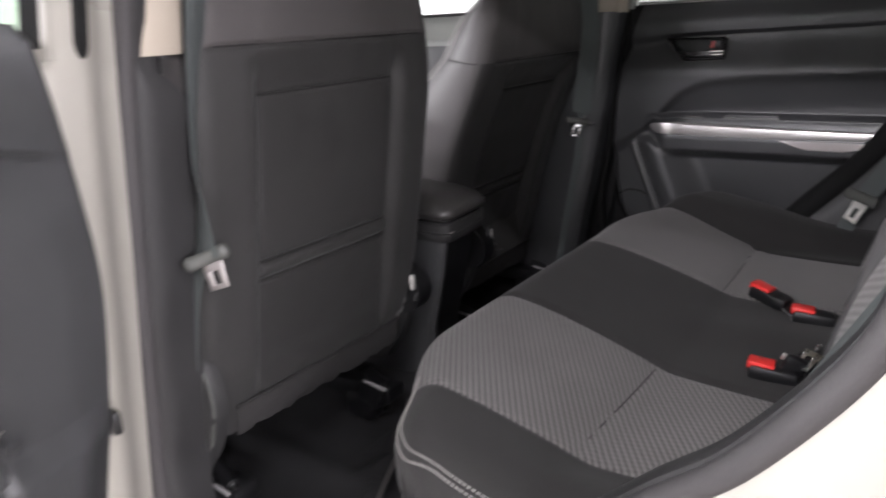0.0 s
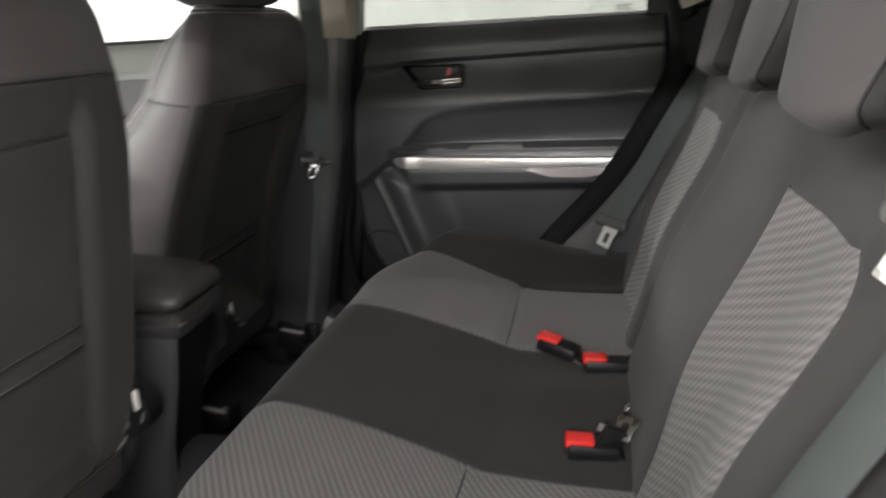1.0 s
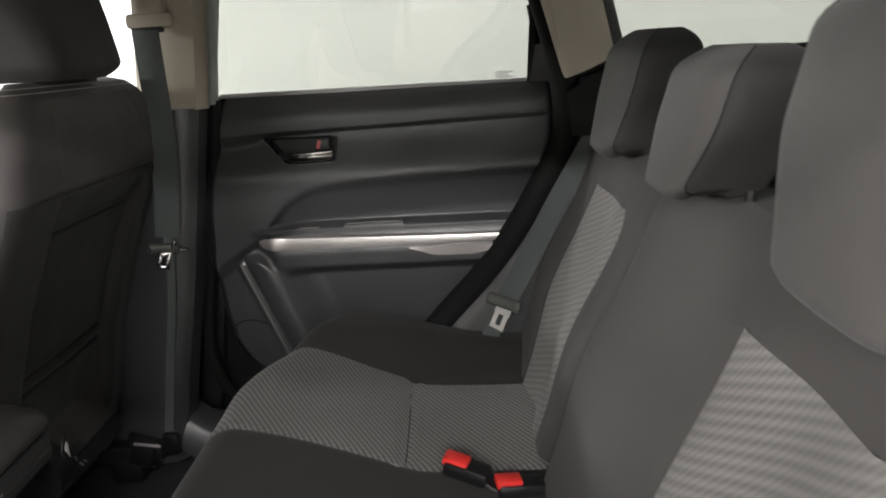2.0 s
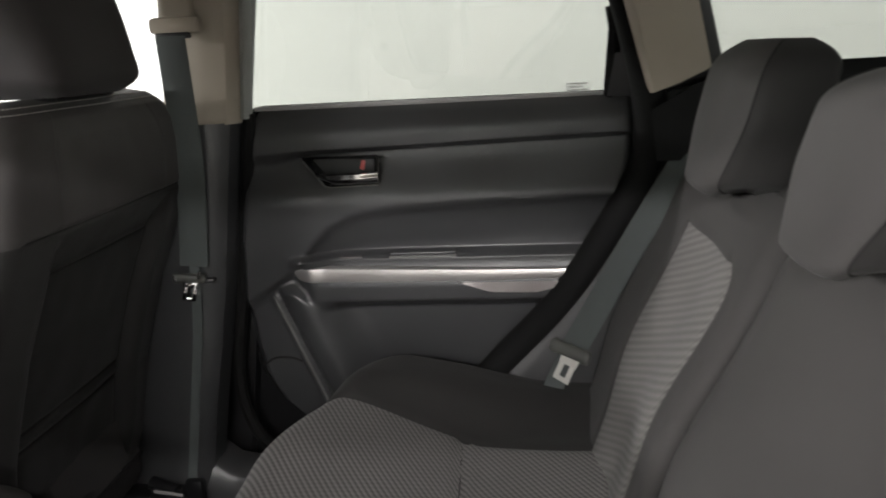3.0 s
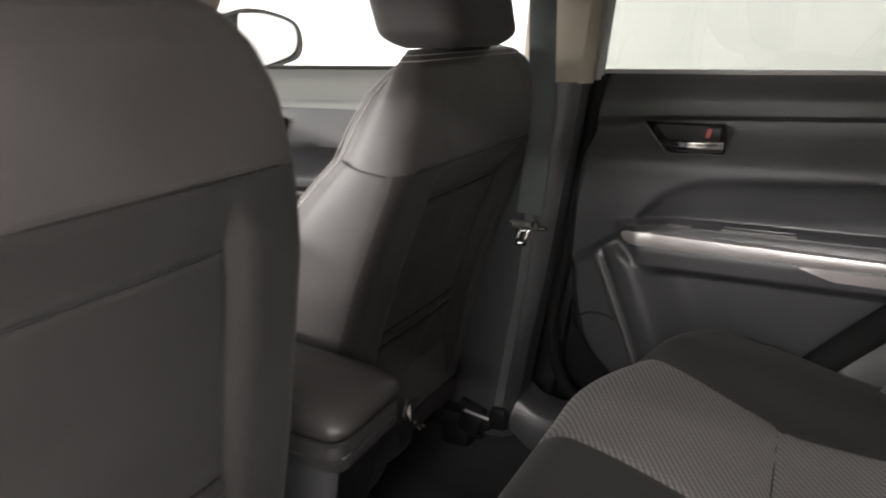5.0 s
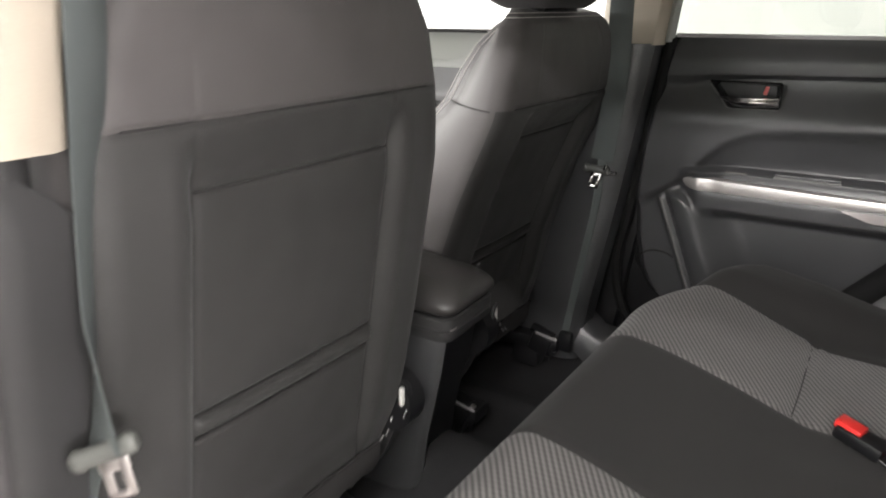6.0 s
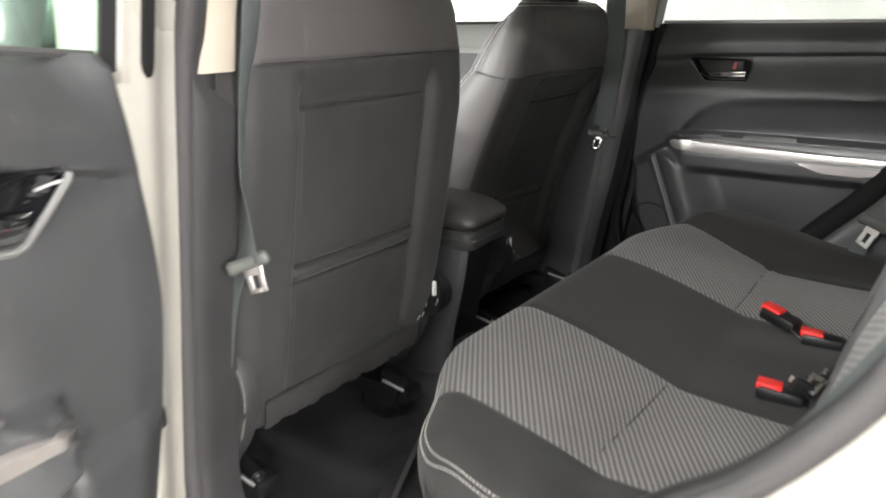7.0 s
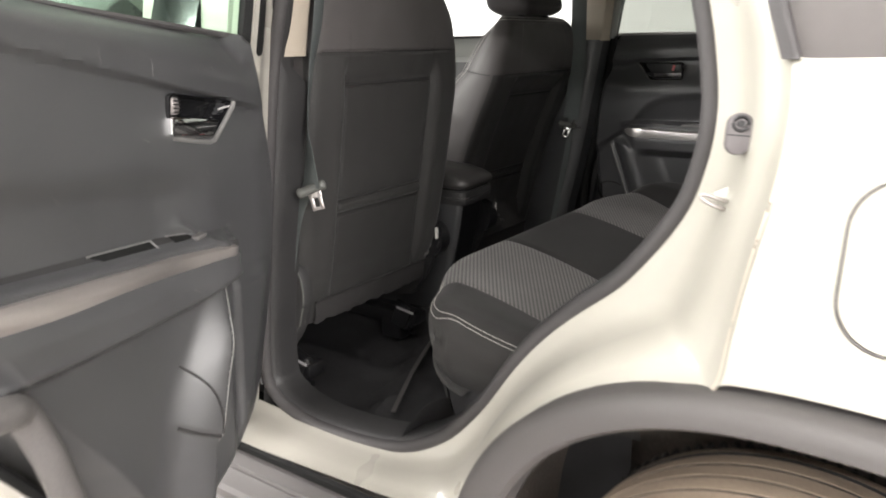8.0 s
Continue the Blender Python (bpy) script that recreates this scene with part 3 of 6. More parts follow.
def shell():
    """Roof, lining, floor, tail, front and far side of the body."""
    rows = [[(x, y, 1.56 - 0.05 * (abs(y) / 0.62) ** 3 - 0.10 * smooth(0.9, 1.8, x) - 0.10 * smooth(-0.5, -1.0, x)) for y in np.linspace(-0.66, 0.66, 13)] for x in np.linspace(-0.95, 1.75, 19)]
    part("roof", sheet(rows), PAINT, car)
    part("roof_lining", sheet([[(x, y, z - 0.05) for x, y, z in r] for r in rows]), LINER, car, "pale cloth roof lining")
    rows = []
    for x in np.linspace(-1.3, 0.46, 45):
        row = []
        for y in np.linspace(-0.68, 0.68, 69):
            z = 0.345 + 0.13 * math.exp(-(y / 0.085) ** 4) + 0.02 * smooth(0.55, 0.68, abs(y)) + 0.006 * noise.noise((x * 5, y * 5, 0))
            z += 0.015 * math.exp(-((abs(y) - 0.37) / 0.03) ** 2) * smooth(0.3, 0.1, x)
            z += 0.14 * smooth(0.36, 0.46, x)
            along, d = ((x - 0.166) * -0.408 + (y + 0.378) * 0.913), ((x - 0.166) * 0.913 + (y + 0.378) * 0.408)
            z += 0.030 * math.exp(-(d / 0.022) ** 2) * smooth(0.24, 0.18, abs(along))
            row.append((x, y, z))
        rows.append(row)
    part("carpet", sheet(rows), CARPET, car, "black carpeted cabin floor")
    # paler strip laid on the fold to paint its sheen
    strip = [(0.120 + 0.155 * t, -0.205 - 0.345 * t, 0.378 + 0.010 * math.sin(math.pi * t)) for t in np.linspace(0, 1, 12)]
    part("carpet_fold_sheen", ribbon(strip, 0.010, 0.003, Vector((0.913, 0.408, 0.0))), CLADDING, car, "pale strip painting the sheen along the carpet fold")
    # bulkhead, tail and boot
    part("bulkhead", block((0.05, 1.5, 0.85), (-1.32, 0, 0.66), 0.01), PLASTIC_DARK, car)
    part("dashboard", block((0.42, 1.36, 0.20), (-1.08, 0, 0.98), 0.06, None, None, 4), PLASTIC, car, "plain black dashboard")
    part("windscreen", sheet([[(-1.25, y, 1.05), (-0.93, y, 1.50)] for y in (-0.62, 0, 0.62)]), CLEAR, car)
    part("tailgate", block((0.06, 1.4, 0.75), (1.86, 0, 0.72), 0.02), PLASTIC, car)
    part("rear_window", sheet([[(1.87, y, 1.10), (1.70, y, 1.47)] for y in (-0.58, 0, 0.58)]), REAR_GLASS, car, "dark tinted rear window")
    part("boot_floor", block((0.9, 1.3, 0.03), (1.40, 0, 0.66), 0.01), CARPET, car)
    part("boot_cover", block((0.72, 1.16, 0.012), (1.42, 0, 1.0), 0.004), PLASTIC_DARK, car)
    part("near_side_lining", block((0.85, 0.02, 0.52), (1.44, -0.60, 0.84), 0.005), PLASTIC_DARK, car)


shell()


def outer_shell():
    """Nose, tail and roof edges that close the body outside."""
    rows = []
    for x in np.linspace(-2.28, -0.905, 30):
        top = table(x, [(-2.28, 0.66), (-2.24, 0.80), (-2.12, 0.92), (-1.7, 1.0), (-1.25, 1.06), (-0.9, 1.07)])
        w = table(x, [(-2.28, 0.60), (-2.2, 0.74), (-2.0, 0.83), (-1.5, 0.862), (-0.9, 0.858)])
        low = 0.30
        if abs(x + 1.445) < 0.38:
            low = max(low, 0.283 + math.sqrt(0.38 ** 2 - (x + 1.445) ** 2))
        half = [(w * 0.985, low), (w, lerp(low, top, 0.5)), (w * 0.985, top - 0.09), (w * 0.93, top - 0.03), (w * 0.6, top), (0.0, top + 0.015)]
        rows.append([(x, -y, z) for y, z in half] + [(x, y, z) for y, z in half[-2::-1]])
    part("nose", sheet(rows), PAINT, car, "white bonnet and front wings")
    part("front_bumper", block((0.20, 1.50, 0.34), (-2.22, 0, 0.46), 0.06, None, None, 4), CLADDING, car, "dark grey front bumper")
    part("rear_bumper", block((0.16, 1.66, 0.34), (1.91, 0, 0.48), 0.05, None, None, 4), CLADDING, car, "dark grey rear bumper")
    part("tailgate_skin", block((0.03, 1.5, 0.42), (1.90, 0, 0.87), 0.012), PAINT, car, "white tailgate")
    for s in (-1, 1):
        rows = [[(1.56, s * 0.778, 1.085), (1.45, s * 0.742, 1.40)], [(1.72, s * 0.76, 1.09), (1.58, s * 0.72, 1.42)], [(1.89, s * 0.58, 1.09), (1.715, s * 0.58, 1.47)]]
        part("rear_pillar", sheet(rows), PAINT, car, "white rear pillar")
        rows = [[(x, s * 0.66, z0), (x, s * 0.70, z0 - 0.02), (x, s * 0.735, z0 - 0.09)] for x, z0 in ((-0.9, 1.46), (-0.4, 1.51), (0.4, 1.51), (1.0, 1.505), (1.6, 1.44))]
        part("roof_rail", sheet(rows), PAINT, car)


outer_shell()


def far_side():
    """Pillars, quarter trim and sill on the far side, seen from inside."""
    def strip(rows, mat, label):
        return part("pillar_trim", sheet(rows), mat, car, label)
    px = lambda z: 0.150 + (z - 1.106) * 0.165
    zs = (1.106, 1.15, 1.2, 1.25, 1.3, 1.4, 1.55)
    lean = lambda z: 0.16 * max(0, z - 1.1)
    strip([[(px(z) + dx, y - lean(z), z) for z in zs] for dx, y in ((-0.11, 0.69), (-0.085, 0.635), (-0.06, 0.613), (0.0, 0.607), (0.035, 0.612), (0.048, 0.63), (0.052, 0.67))], BEIGE, "beige upper pillar trim with the belt guide")
    zs = (0.38, 0.45, 0.6, 0.7, 0.8, 0.86, 0.95, 1.03, 1.109)
    flare = lambda z: 0.03 * smooth(0.8, 0.5, z)
    # paler plastic than on the near pillar, painting the light on this trim
    strip([[(px(z) + dx, y - flare(z), z) for z in zs] for dx, y in ((-0.16, 0.68), (-0.13, 0.622), (-0.10, 0.604), (-0.02, 0.597), (0.022, 0.602), (0.038, 0.617), (0.044, 0.66))], PLASTIC_SOFT, "black plastic lower pillar trim")
    part("trim_ledge", block((0.075, 0.014, 0.007), (0.098, 0.592, 0.838), 0.003), PLASTIC_SOFT, car)
    rows = [[(x, y, z + 0.05 * smooth(0.13, 0.05, x)) for x in (0.03, 0.07, 0.11, 0.15, 0.20)] for y, z in ((0.575, 0.36), (0.585, 0.428), (0.60, 0.443), (0.63, 0.448), (0.66, 0.45))]
    part("kick_trim", sheet(rows), PLASTIC_SOFT, car, "dark grey kick plate at the pillar foot")
    # door-side strip between pillar and door
    part("door_seal", tube([(p.x, p.y, p.z) for p in spline([(0.34, 0.64, 0.452), (0.25, 0.638, 0.458), (0.19, 0.636, 0.478), (0.15, 0.638, 0.53)] + [(px(z) + 0.058, 0.655 - lean(z) * 0.9, z) for z in (0.62, 0.75, 0.9, 1.05, 1.12)], 6)], 0.012, 8, up=(0, 1, 0)), RUBBER_DARK, car, "black rubber door seal")
    strip([[(px(z) + dx, 0.640 - lean(z) * 0.9 - dy, z) for z in (1.112, 1.2, 1.3, 1.4, 1.5)] for dx, dy in ((0.049, -0.01), (0.051, 0.006), (0.058, 0.009), (0.062, 0.004), (0.063, -0.02))], PALE_TRIM, "pale painted edge of the door frame")
    # two blocks added behind the window corner to close a light gap
    part("corner_filler", block((0.075, 0.012, 0.30), (0.866, 0.705, 1.33), 0.003, Matrix.Rotation(radians(-14), 4, "Y")), PLASTIC_DARK, car)
    part("corner_filler", block((0.050, 0.010, 0.16), (0.862, 0.712, 1.19), 0.003, Matrix.Rotation(radians(-10), 4, "Y")), PLASTIC_DARK, car)
    # rear edge of the far opening
    edge = [(0.80, 1.42), (0.868, 1.20), (0.888, 1.10), (0.888, 1.02), (0.858, 0.955), (0.788, 0.835), (0.723, 0.748), (0.648, 0.668), (0.588, 0.60), (0.508, 0.50), (0.43, 0.42)]
    path = [(p.x, 0.640 - 0.10 * max(0, p.y - 1.1), p.y) for p in spline([(x, z, 0) for x, z in edge], 8)]
    part("door_seal", tube(path, 0.028, 12, up=(0, 1, 0)), RUBBER_DARK, car, "black rubber door seal")
    # quarter trim beside the seat: dark above, grey carpeted side below
    rows = []
    for k, p in enumerate(path):
        x0, z0 = p[0], p[2]
        rows.append([(x0 + dx, y, z0 - 0.35 * dx * (1 if z0 < 1 else 0)) for dx, y in ((0.004, 0.638), (0.02, 0.618), (0.05, 0.606), (0.12, 0.598), (0.30, 0.595), (0.6, 0.60))])
    low = [r for r in rows if r[0][2] < 0.965]
    part("quarter_trim", sheet(low), PLASTIC_SOFT, car, "dark grey plastic trim beside the rear seat")
    part("quarter_trim", sheet([r for r in rows if r[0][2] < 1.115 and r not in low[1:]]), RUBBER_DARK, car, "black trim beside the rear seat's shoulder")
    rows = [[(x, y, z) for x, y, z in ((0.884, 0.603, 1.10), (0.955, 0.59, 1.142), (1.08, 0.58, 1.165), (1.6, 0.575, 1.17))], [(0.893, 0.598, 1.02), (0.955, 0.588, 1.02), (1.08, 0.58, 1.02), (1.6, 0.58, 1.02)]]
    part("quarter_trim", sheet(rows), RUBBER_DARK, car, "black upper trim beside the rear seat")
    strip([[(0.876 + (z - 1.127) * -0.27 + dx * (1 - 0.2 * (z - 1.127)), y - 0.22 * (z - 1.127), z + up) for z in (1.127, 1.2, 1.3, 1.42, 1.55)] for dx, y, up in ((0.0, 0.632, -0.004), (0.004, 0.612, 0.0), (0.012, 0.604, 0.0), (0.05, 0.598, 0.014), (0.085, 0.596, 0.03), (0.098, 0.602, 0.036), (0.104, 0.64, 0.04))], BEIGE, "beige rear pillar trim")
    # unseen blocks added behind the trim to stop light leaking in
    for size, at, tilt in (((0.22, 0.13, 0.80), (px(0.72) - 0.03, 0.745, 0.72), 9.4), ((0.13, 0.09, 0.46), (px(1.3) - 0.03, 0.70, 1.32), 9.4), ((0.55, 0.05, 0.46), (0.26, 0.735, 0.52), 0), ((0.20, 0.08, 0.46), (0.965, 0.69, 0.93), 0), ((0.10, 0.07, 0.36), (0.915, 0.675, 1.31), -14)):
        part("leak_filler", block(size, at, 0.004, Matrix.Rotation(radians(tilt), 4, "Y")), PLASTIC_DARK, car)
    part("sill_trim", block((1.5, 0.06, 0.05), (-0.1, 0.655, 0.40), 0.015), PLASTIC, car, "black plastic sill trim")
    part("side_panel", block((0.98, 0.03, 0.70), (1.41, 0.845, 0.745), 0.01), PAINT, car)
    part("sill", block((2.9, 0.04, 0.14), (0.46, 0.84, 0.33), 0.012), CLADDING, car)
    # front pillar by the windscreen
    rows = [[(-0.72 - dx + (z - 1.28) * 0.75, y - 0.1 * (z - 1.1), z) for z in (1.08, 1.2, 1.35, 1.52)] for dx, y in ((0.0, 0.70), (0.02, 0.66), (0.07, 0.64), (0.10, 0.66))]
    strip(rows, BEIGE, "beige windscreen pillar trim")


far_side()


# ---- doors ----
def panel_depth(x, z):
    """How far the door card stands out into the cabin at (x, z)."""
    crease = 1.043 + 0.024 * (x - 0.2)
    top = table(x, [(0.10, 0.70), (0.153, 0.772), (0.21, 0.80), (0.25, 0.826), (0.280, 0.852), (0.310, 0.886), (0.335, 0.911), (0.365, 0.926), (0.394, 0.935), (0.487, 0.945), (0.80, 0.957), (0.95, 0.957)])
    p = 0.010 * smooth(crease - 0.004 - 0.02 * smooth(0.32, 0.24, x), crease + 0.006, z) - 0.03 * smooth(crease + 0.02, 1.125, z) * (z - crease) / 0.08
    p += 0.026 * smooth(crease, 0.95, z)
    p -= (0.015 * smooth(top + 0.008, top - 0.014, z) + 0.025 * smooth(top + 0.004, top - 0.075, z)) * smooth(0.13, 0.27, x)
    arm = smooth(0.866, 0.852, z) * smooth(0.250, 0.30, x)
    p += arm * (0.026 + 0.012 * smooth(0.85, 0.80, z))
    # lower half: flat speaker corner, a ridge, a soft column behind it and the sunk door pocket
    d = x - 0.216 - (0.797 - z) * 0.39
    low = 0.020 - 0.010 * smooth(0.004, -0.014, d) - 0.006 * math.exp(-((d - 0.011) / 0.006) ** 2) + 0.009 * math.exp(-((d - 0.048) / 0.030) ** 2)
    low -= 0.038 * smooth(0.055, 0.15, d) + 0.012 * smooth(0.76, 0.55, z) * smooth(0.08, 0.2, d)
    brink = lerp(top, 0.780, smooth(0.23, 0.31, x))
    return lerp(p, low, smooth(brink, brink - 0.030, z))


def near_depth(x, z):
    """The same for the open door, whose lower half shows: column with speaker cover, and a swelling door pocket."""
    crease = 1.030 + 0.12 * (x - 0.280)
    top = table(x, [(0.25, 0.826), (0.310, 0.886), (0.335, 0.911), (0.394, 0.935), (0.487, 0.945), (0.80, 0.957)])
    bottom = table(x, [(0.31, 0.818), (0.34, 0.806), (0.406, 0.786), (0.475, 0.779), (0.603, 0.772), (0.75, 0.768)])
    left = table(z, [(0.45, 0.51), (0.57, 0.50), (0.636, 0.464), (0.685, 0.438), (0.727, 0.412), (0.769, 0.386), (0.80, 0.365)])
    edge = table(z, [(0.45, 0.408), (0.604, 0.390), (0.669, 0.377), (0.743, 0.355), (0.798, 0.332)])
    gap = table(x, [(0.38, 0.585), (0.395, 0.592), (0.425, 0.607), (0.460, 0.632)])
    swell = table(z, [(0.45, 0.55), (0.55, 0.588), (0.618, 0.616), (0.688, 0.639), (0.747, 0.667), (0.79, 0.70)])
    p = 0.010 * smooth(crease - 0.005, crease + 0.005, z) - 0.03 * smooth(crease + 0.02, 1.125, z) * max(0.0, z - crease) / 0.08
    p += 0.014 * smooth(crease, 0.95, z)
    p -= smooth(top + 0.012, top - 0.03, z) * 0.016 * smooth(0.34, 0.46, x)
    p += smooth(0.866, 0.852, z) * smooth(0.318, 0.346, x) * (0.026 + 0.012 * smooth(0.85, 0.80, z))
    p -= 0.036 * smooth(bottom + 0.004, bottom - 0.022, z) * smooth(0.312, 0.345, x)
    k = min(1.0, max(0.0, (left - x) / (left - edge)))
    p += 0.034 * k * k * (3 - 2 * k) * smooth(0.81, 0.70, z) * smooth(edge - 0.008, edge + 0.004, x)
    p -= 0.008 * smooth(gap + 0.005, gap - 0.005, z) * smooth(edge - 0.008, edge + 0.004, x) * smooth(left, left - 0.05, x)
    p += 0.012 * smooth(edge + 0.002, edge - 0.010, x) * smooth(0.805, 0.775, z)
    p += 0.036 * smooth(swell - 0.006, swell + 0.030, x) * smooth(0.775, 0.755, z)
    u = min(1.0, max(0.0, (0.412 - x) / 0.103))
    p += 0.005 * math.exp(-((z - lerp(0.878, 0.810, u)) / 0.006) ** 2) * smooth(0.43, 0.40, x) * smooth(0.292, 0.315, x)
    return p


def door_front(z, far=True):
    return (0.0 if far else 0.045 * smooth(0.95, 0.62, z)) + table(z, [(0.44, 0.40), (0.47, 0.36), (0.50, 0.30), (0.54, 0.236), (0.575, 0.200), (0.62, 0.176), (0.70, 0.160), (0.78, 0.155), (0.90, 0.162), (1.0, 0.178), (1.125, 0.205)])


def door_rear(z):
    return table(z, [(0.42, 0.47), (0.50, 0.525), (0.607, 0.600), (0.705, 0.684), (0.77, 0.744), (0.852, 0.801), (0.93, 0.846), (1.004, 0.872), (1.06, 0.876), (1.125, 0.872)])


def car_door(label, m, glass, far):
    """A rear door, built closed on the far side and set by m."""
    Y, slide = 0.660, 0.0 if far else 0.017
    rows = []
    zs = sorted(set([round(v, 4) for v in np.linspace(0.45, 1.125, 110)] + [round(v, 4) for v in np.linspace(0.735, 0.88, 50)] + [round(v, 4) for v in np.linspace(1.025, 1.06, 18)] + [round(v, 4) for v in np.linspace(0.985, 1.002, 9)]))
    us = [k / 130 for k in range(131)]
    for z in zs:
        a, b = door_front(z, far), door_rear(z)
        row = []
        for u in us:
            x = lerp(a, b, u)
            edge = min(x - a, b - x)
            y = Y - (panel_depth(x, z) if far else lerp(0.006, near_depth(x, z), smooth(0.0, 0.075, x - a))) + 0.03 * smooth(0.02, 0.0, edge) + (0 if far else 0.052 * max(0, 1 - (b - x) / 0.060) ** 1.15 * smooth(0.86, 0.78, z)) + 0.012 * smooth(1.112, 1.125, z)
            y += 0.024 * smooth(0.992, 0.998, z) * smooth(1.037, 1.032, z) * smooth(0.431 - slide, 0.425 - slide, x) * smooth(-0.003, 0.003, x + slide - 0.309 - 0.75 * (1.034 - z))
            row.append((x, y, z))
        rows.append(row)
    d = part("rear_door", sheet(rows), PLASTIC_SOFT, car, label, m)
    # painted edge and outer skin of the door
    ring = [(door_front(z, far) - 0.006, z) for z in np.linspace(0.40, 1.12, 14)] + [(door_rear(z) + 0.012, z) for z in np.linspace(1.12, 0.40, 22)]
    rows = []
    for off, y in ((0.0, 0.690), (0.012, 0.705), (0.03, 0.72), (0.035, 0.80), (0.03, 0.83)):
        row = []
        cx, cz = 0.48, 0.80
        for x, z in ring:
            v = Vector((x - cx, z - cz)).normalized()
            row.append((x + v.x * off, y, z + (v.y * off if z < 1.1 else 0)))
        rows.append(row)
    # far door's white edge is coloured dark so that no lit streak shows
    part("door_shell", sheet(rows, True), RUBBER_DARK if far else PAINT, d, "door edge coloured dark to hide its bright streak" if far else "white painted door edge", m)
    rows = [[(lerp(door_front(z, far) - 0.03, door_rear(z) + 0.04, u), 0.83 + 0.02 * math.sin(math.pi * min(1, (z - 0.40) / 0.6)), z) for u in np.linspace(0, 1, 9)] for z in np.linspace(0.38, 1.12, 13)]
    part("door_skin", sheet(rows), PAINT, d, "white outer door skin", m)
    part("door_seal", tube([(x + (0.004 if x > 0.4 else -0.004), 0.694, z) for x, z in ring if z < 1.1], 0.007, 6), RUBBER_DARK, d, "black rubber seal", m)
    # glass and frame
    lean = lambda z: 0.694 - 0.17 * (z - 1.12)
    gx0, gx1 = lambda z: 0.206 + (z - 1.12) * 0.06, lambda z: 0.818 + (z - 1.12) * 0.05 - 0.4 * max(0, z - 1.30) ** 1.5
    rows = [[(lerp(gx0(z) - 0.01, gx1(z) + 0.01, u), lean(z), z) for u in np.linspace(0, 1, 7)] for z in np.linspace(1.10, 1.46, 8)]
    pane = part("window_pane", sheet(rows), glass, d, "tinted window pane", m)
    pane.visible_shadow = False
    part("belt_moulding", tube([(x, 0.686, 1.124) for x in np.linspace(0.21, 0.85, 8)], 0.0045, 6), GREY_TRIM if far else RUBBER, d, "", m)
    for name, gx, wide, mat in (("window_channel", gx0, -0.02, RUBBER_DARK), ("window_channel", gx1, 0.022, RUBBER_DARK)):
        rows = [[(gx(z), lean(z) - 0.012, z), (gx(z) + wide * 0.5, lean(z) - 0.020, z), (gx(z) + wide, lean(z) - 0.012, z), (gx(z) + wide, lean(z) + 0.01, z)] for z in np.linspace(1.11, 1.47, 8)]
        part(name, sheet(rows), mat, d, "", m)
    rows = [[(gx0(z) - 0.021, lean(z) - 0.016, z), (gx0(z) - 0.034, lean(z) - 0.016, z), (gx0(z) - 0.036, lean(z) + 0.03, z)] for z in np.linspace(1.10, 1.48, 8)]
    part("window_frame", sheet(rows), PAINT if not far else GREY_TRIM, d, "", m)
    rows = [[(gx1(z) + 0.022, lean(z) - 0.016, z), (gx1(z) + 0.036, lean(z) - 0.016, z), (gx1(z) + 0.038, lean(z) + 0.03, z)] for z in np.linspace(1.20, 1.48, 6)]
    part("window_frame", sheet(rows), PAINT if not far else GREY_TRIM, d, "", m)
    tri = [[(0.822, 0.668, 1.12), (0.882, 0.660, 1.12)], [(0.834, 0.655, 1.19), (0.868, 0.648, 1.19)]]
    part("corner_trim", sheet(tri), PLASTIC_DARK, d, "black triangular corner trim", m)
    if far:
        bm = bmesh.new()
        for k, w in enumerate((0.036, 0.028, 0.040, 0.032)):
            block((w, 0.0006, 0.0022), (0.775 + w / 2 - 0.018, lean(1.142 - 0.0052 * k) - 0.0015, 1.142 - 0.0052 * k), 0, None, bm)
        tagged(part("glass_mark", bm, GREY_TRIM, d, "small grey bars printed on the glass", m), kind="stuff")
    (far_trim if far else near_trim)(d, m, Y)
    return d


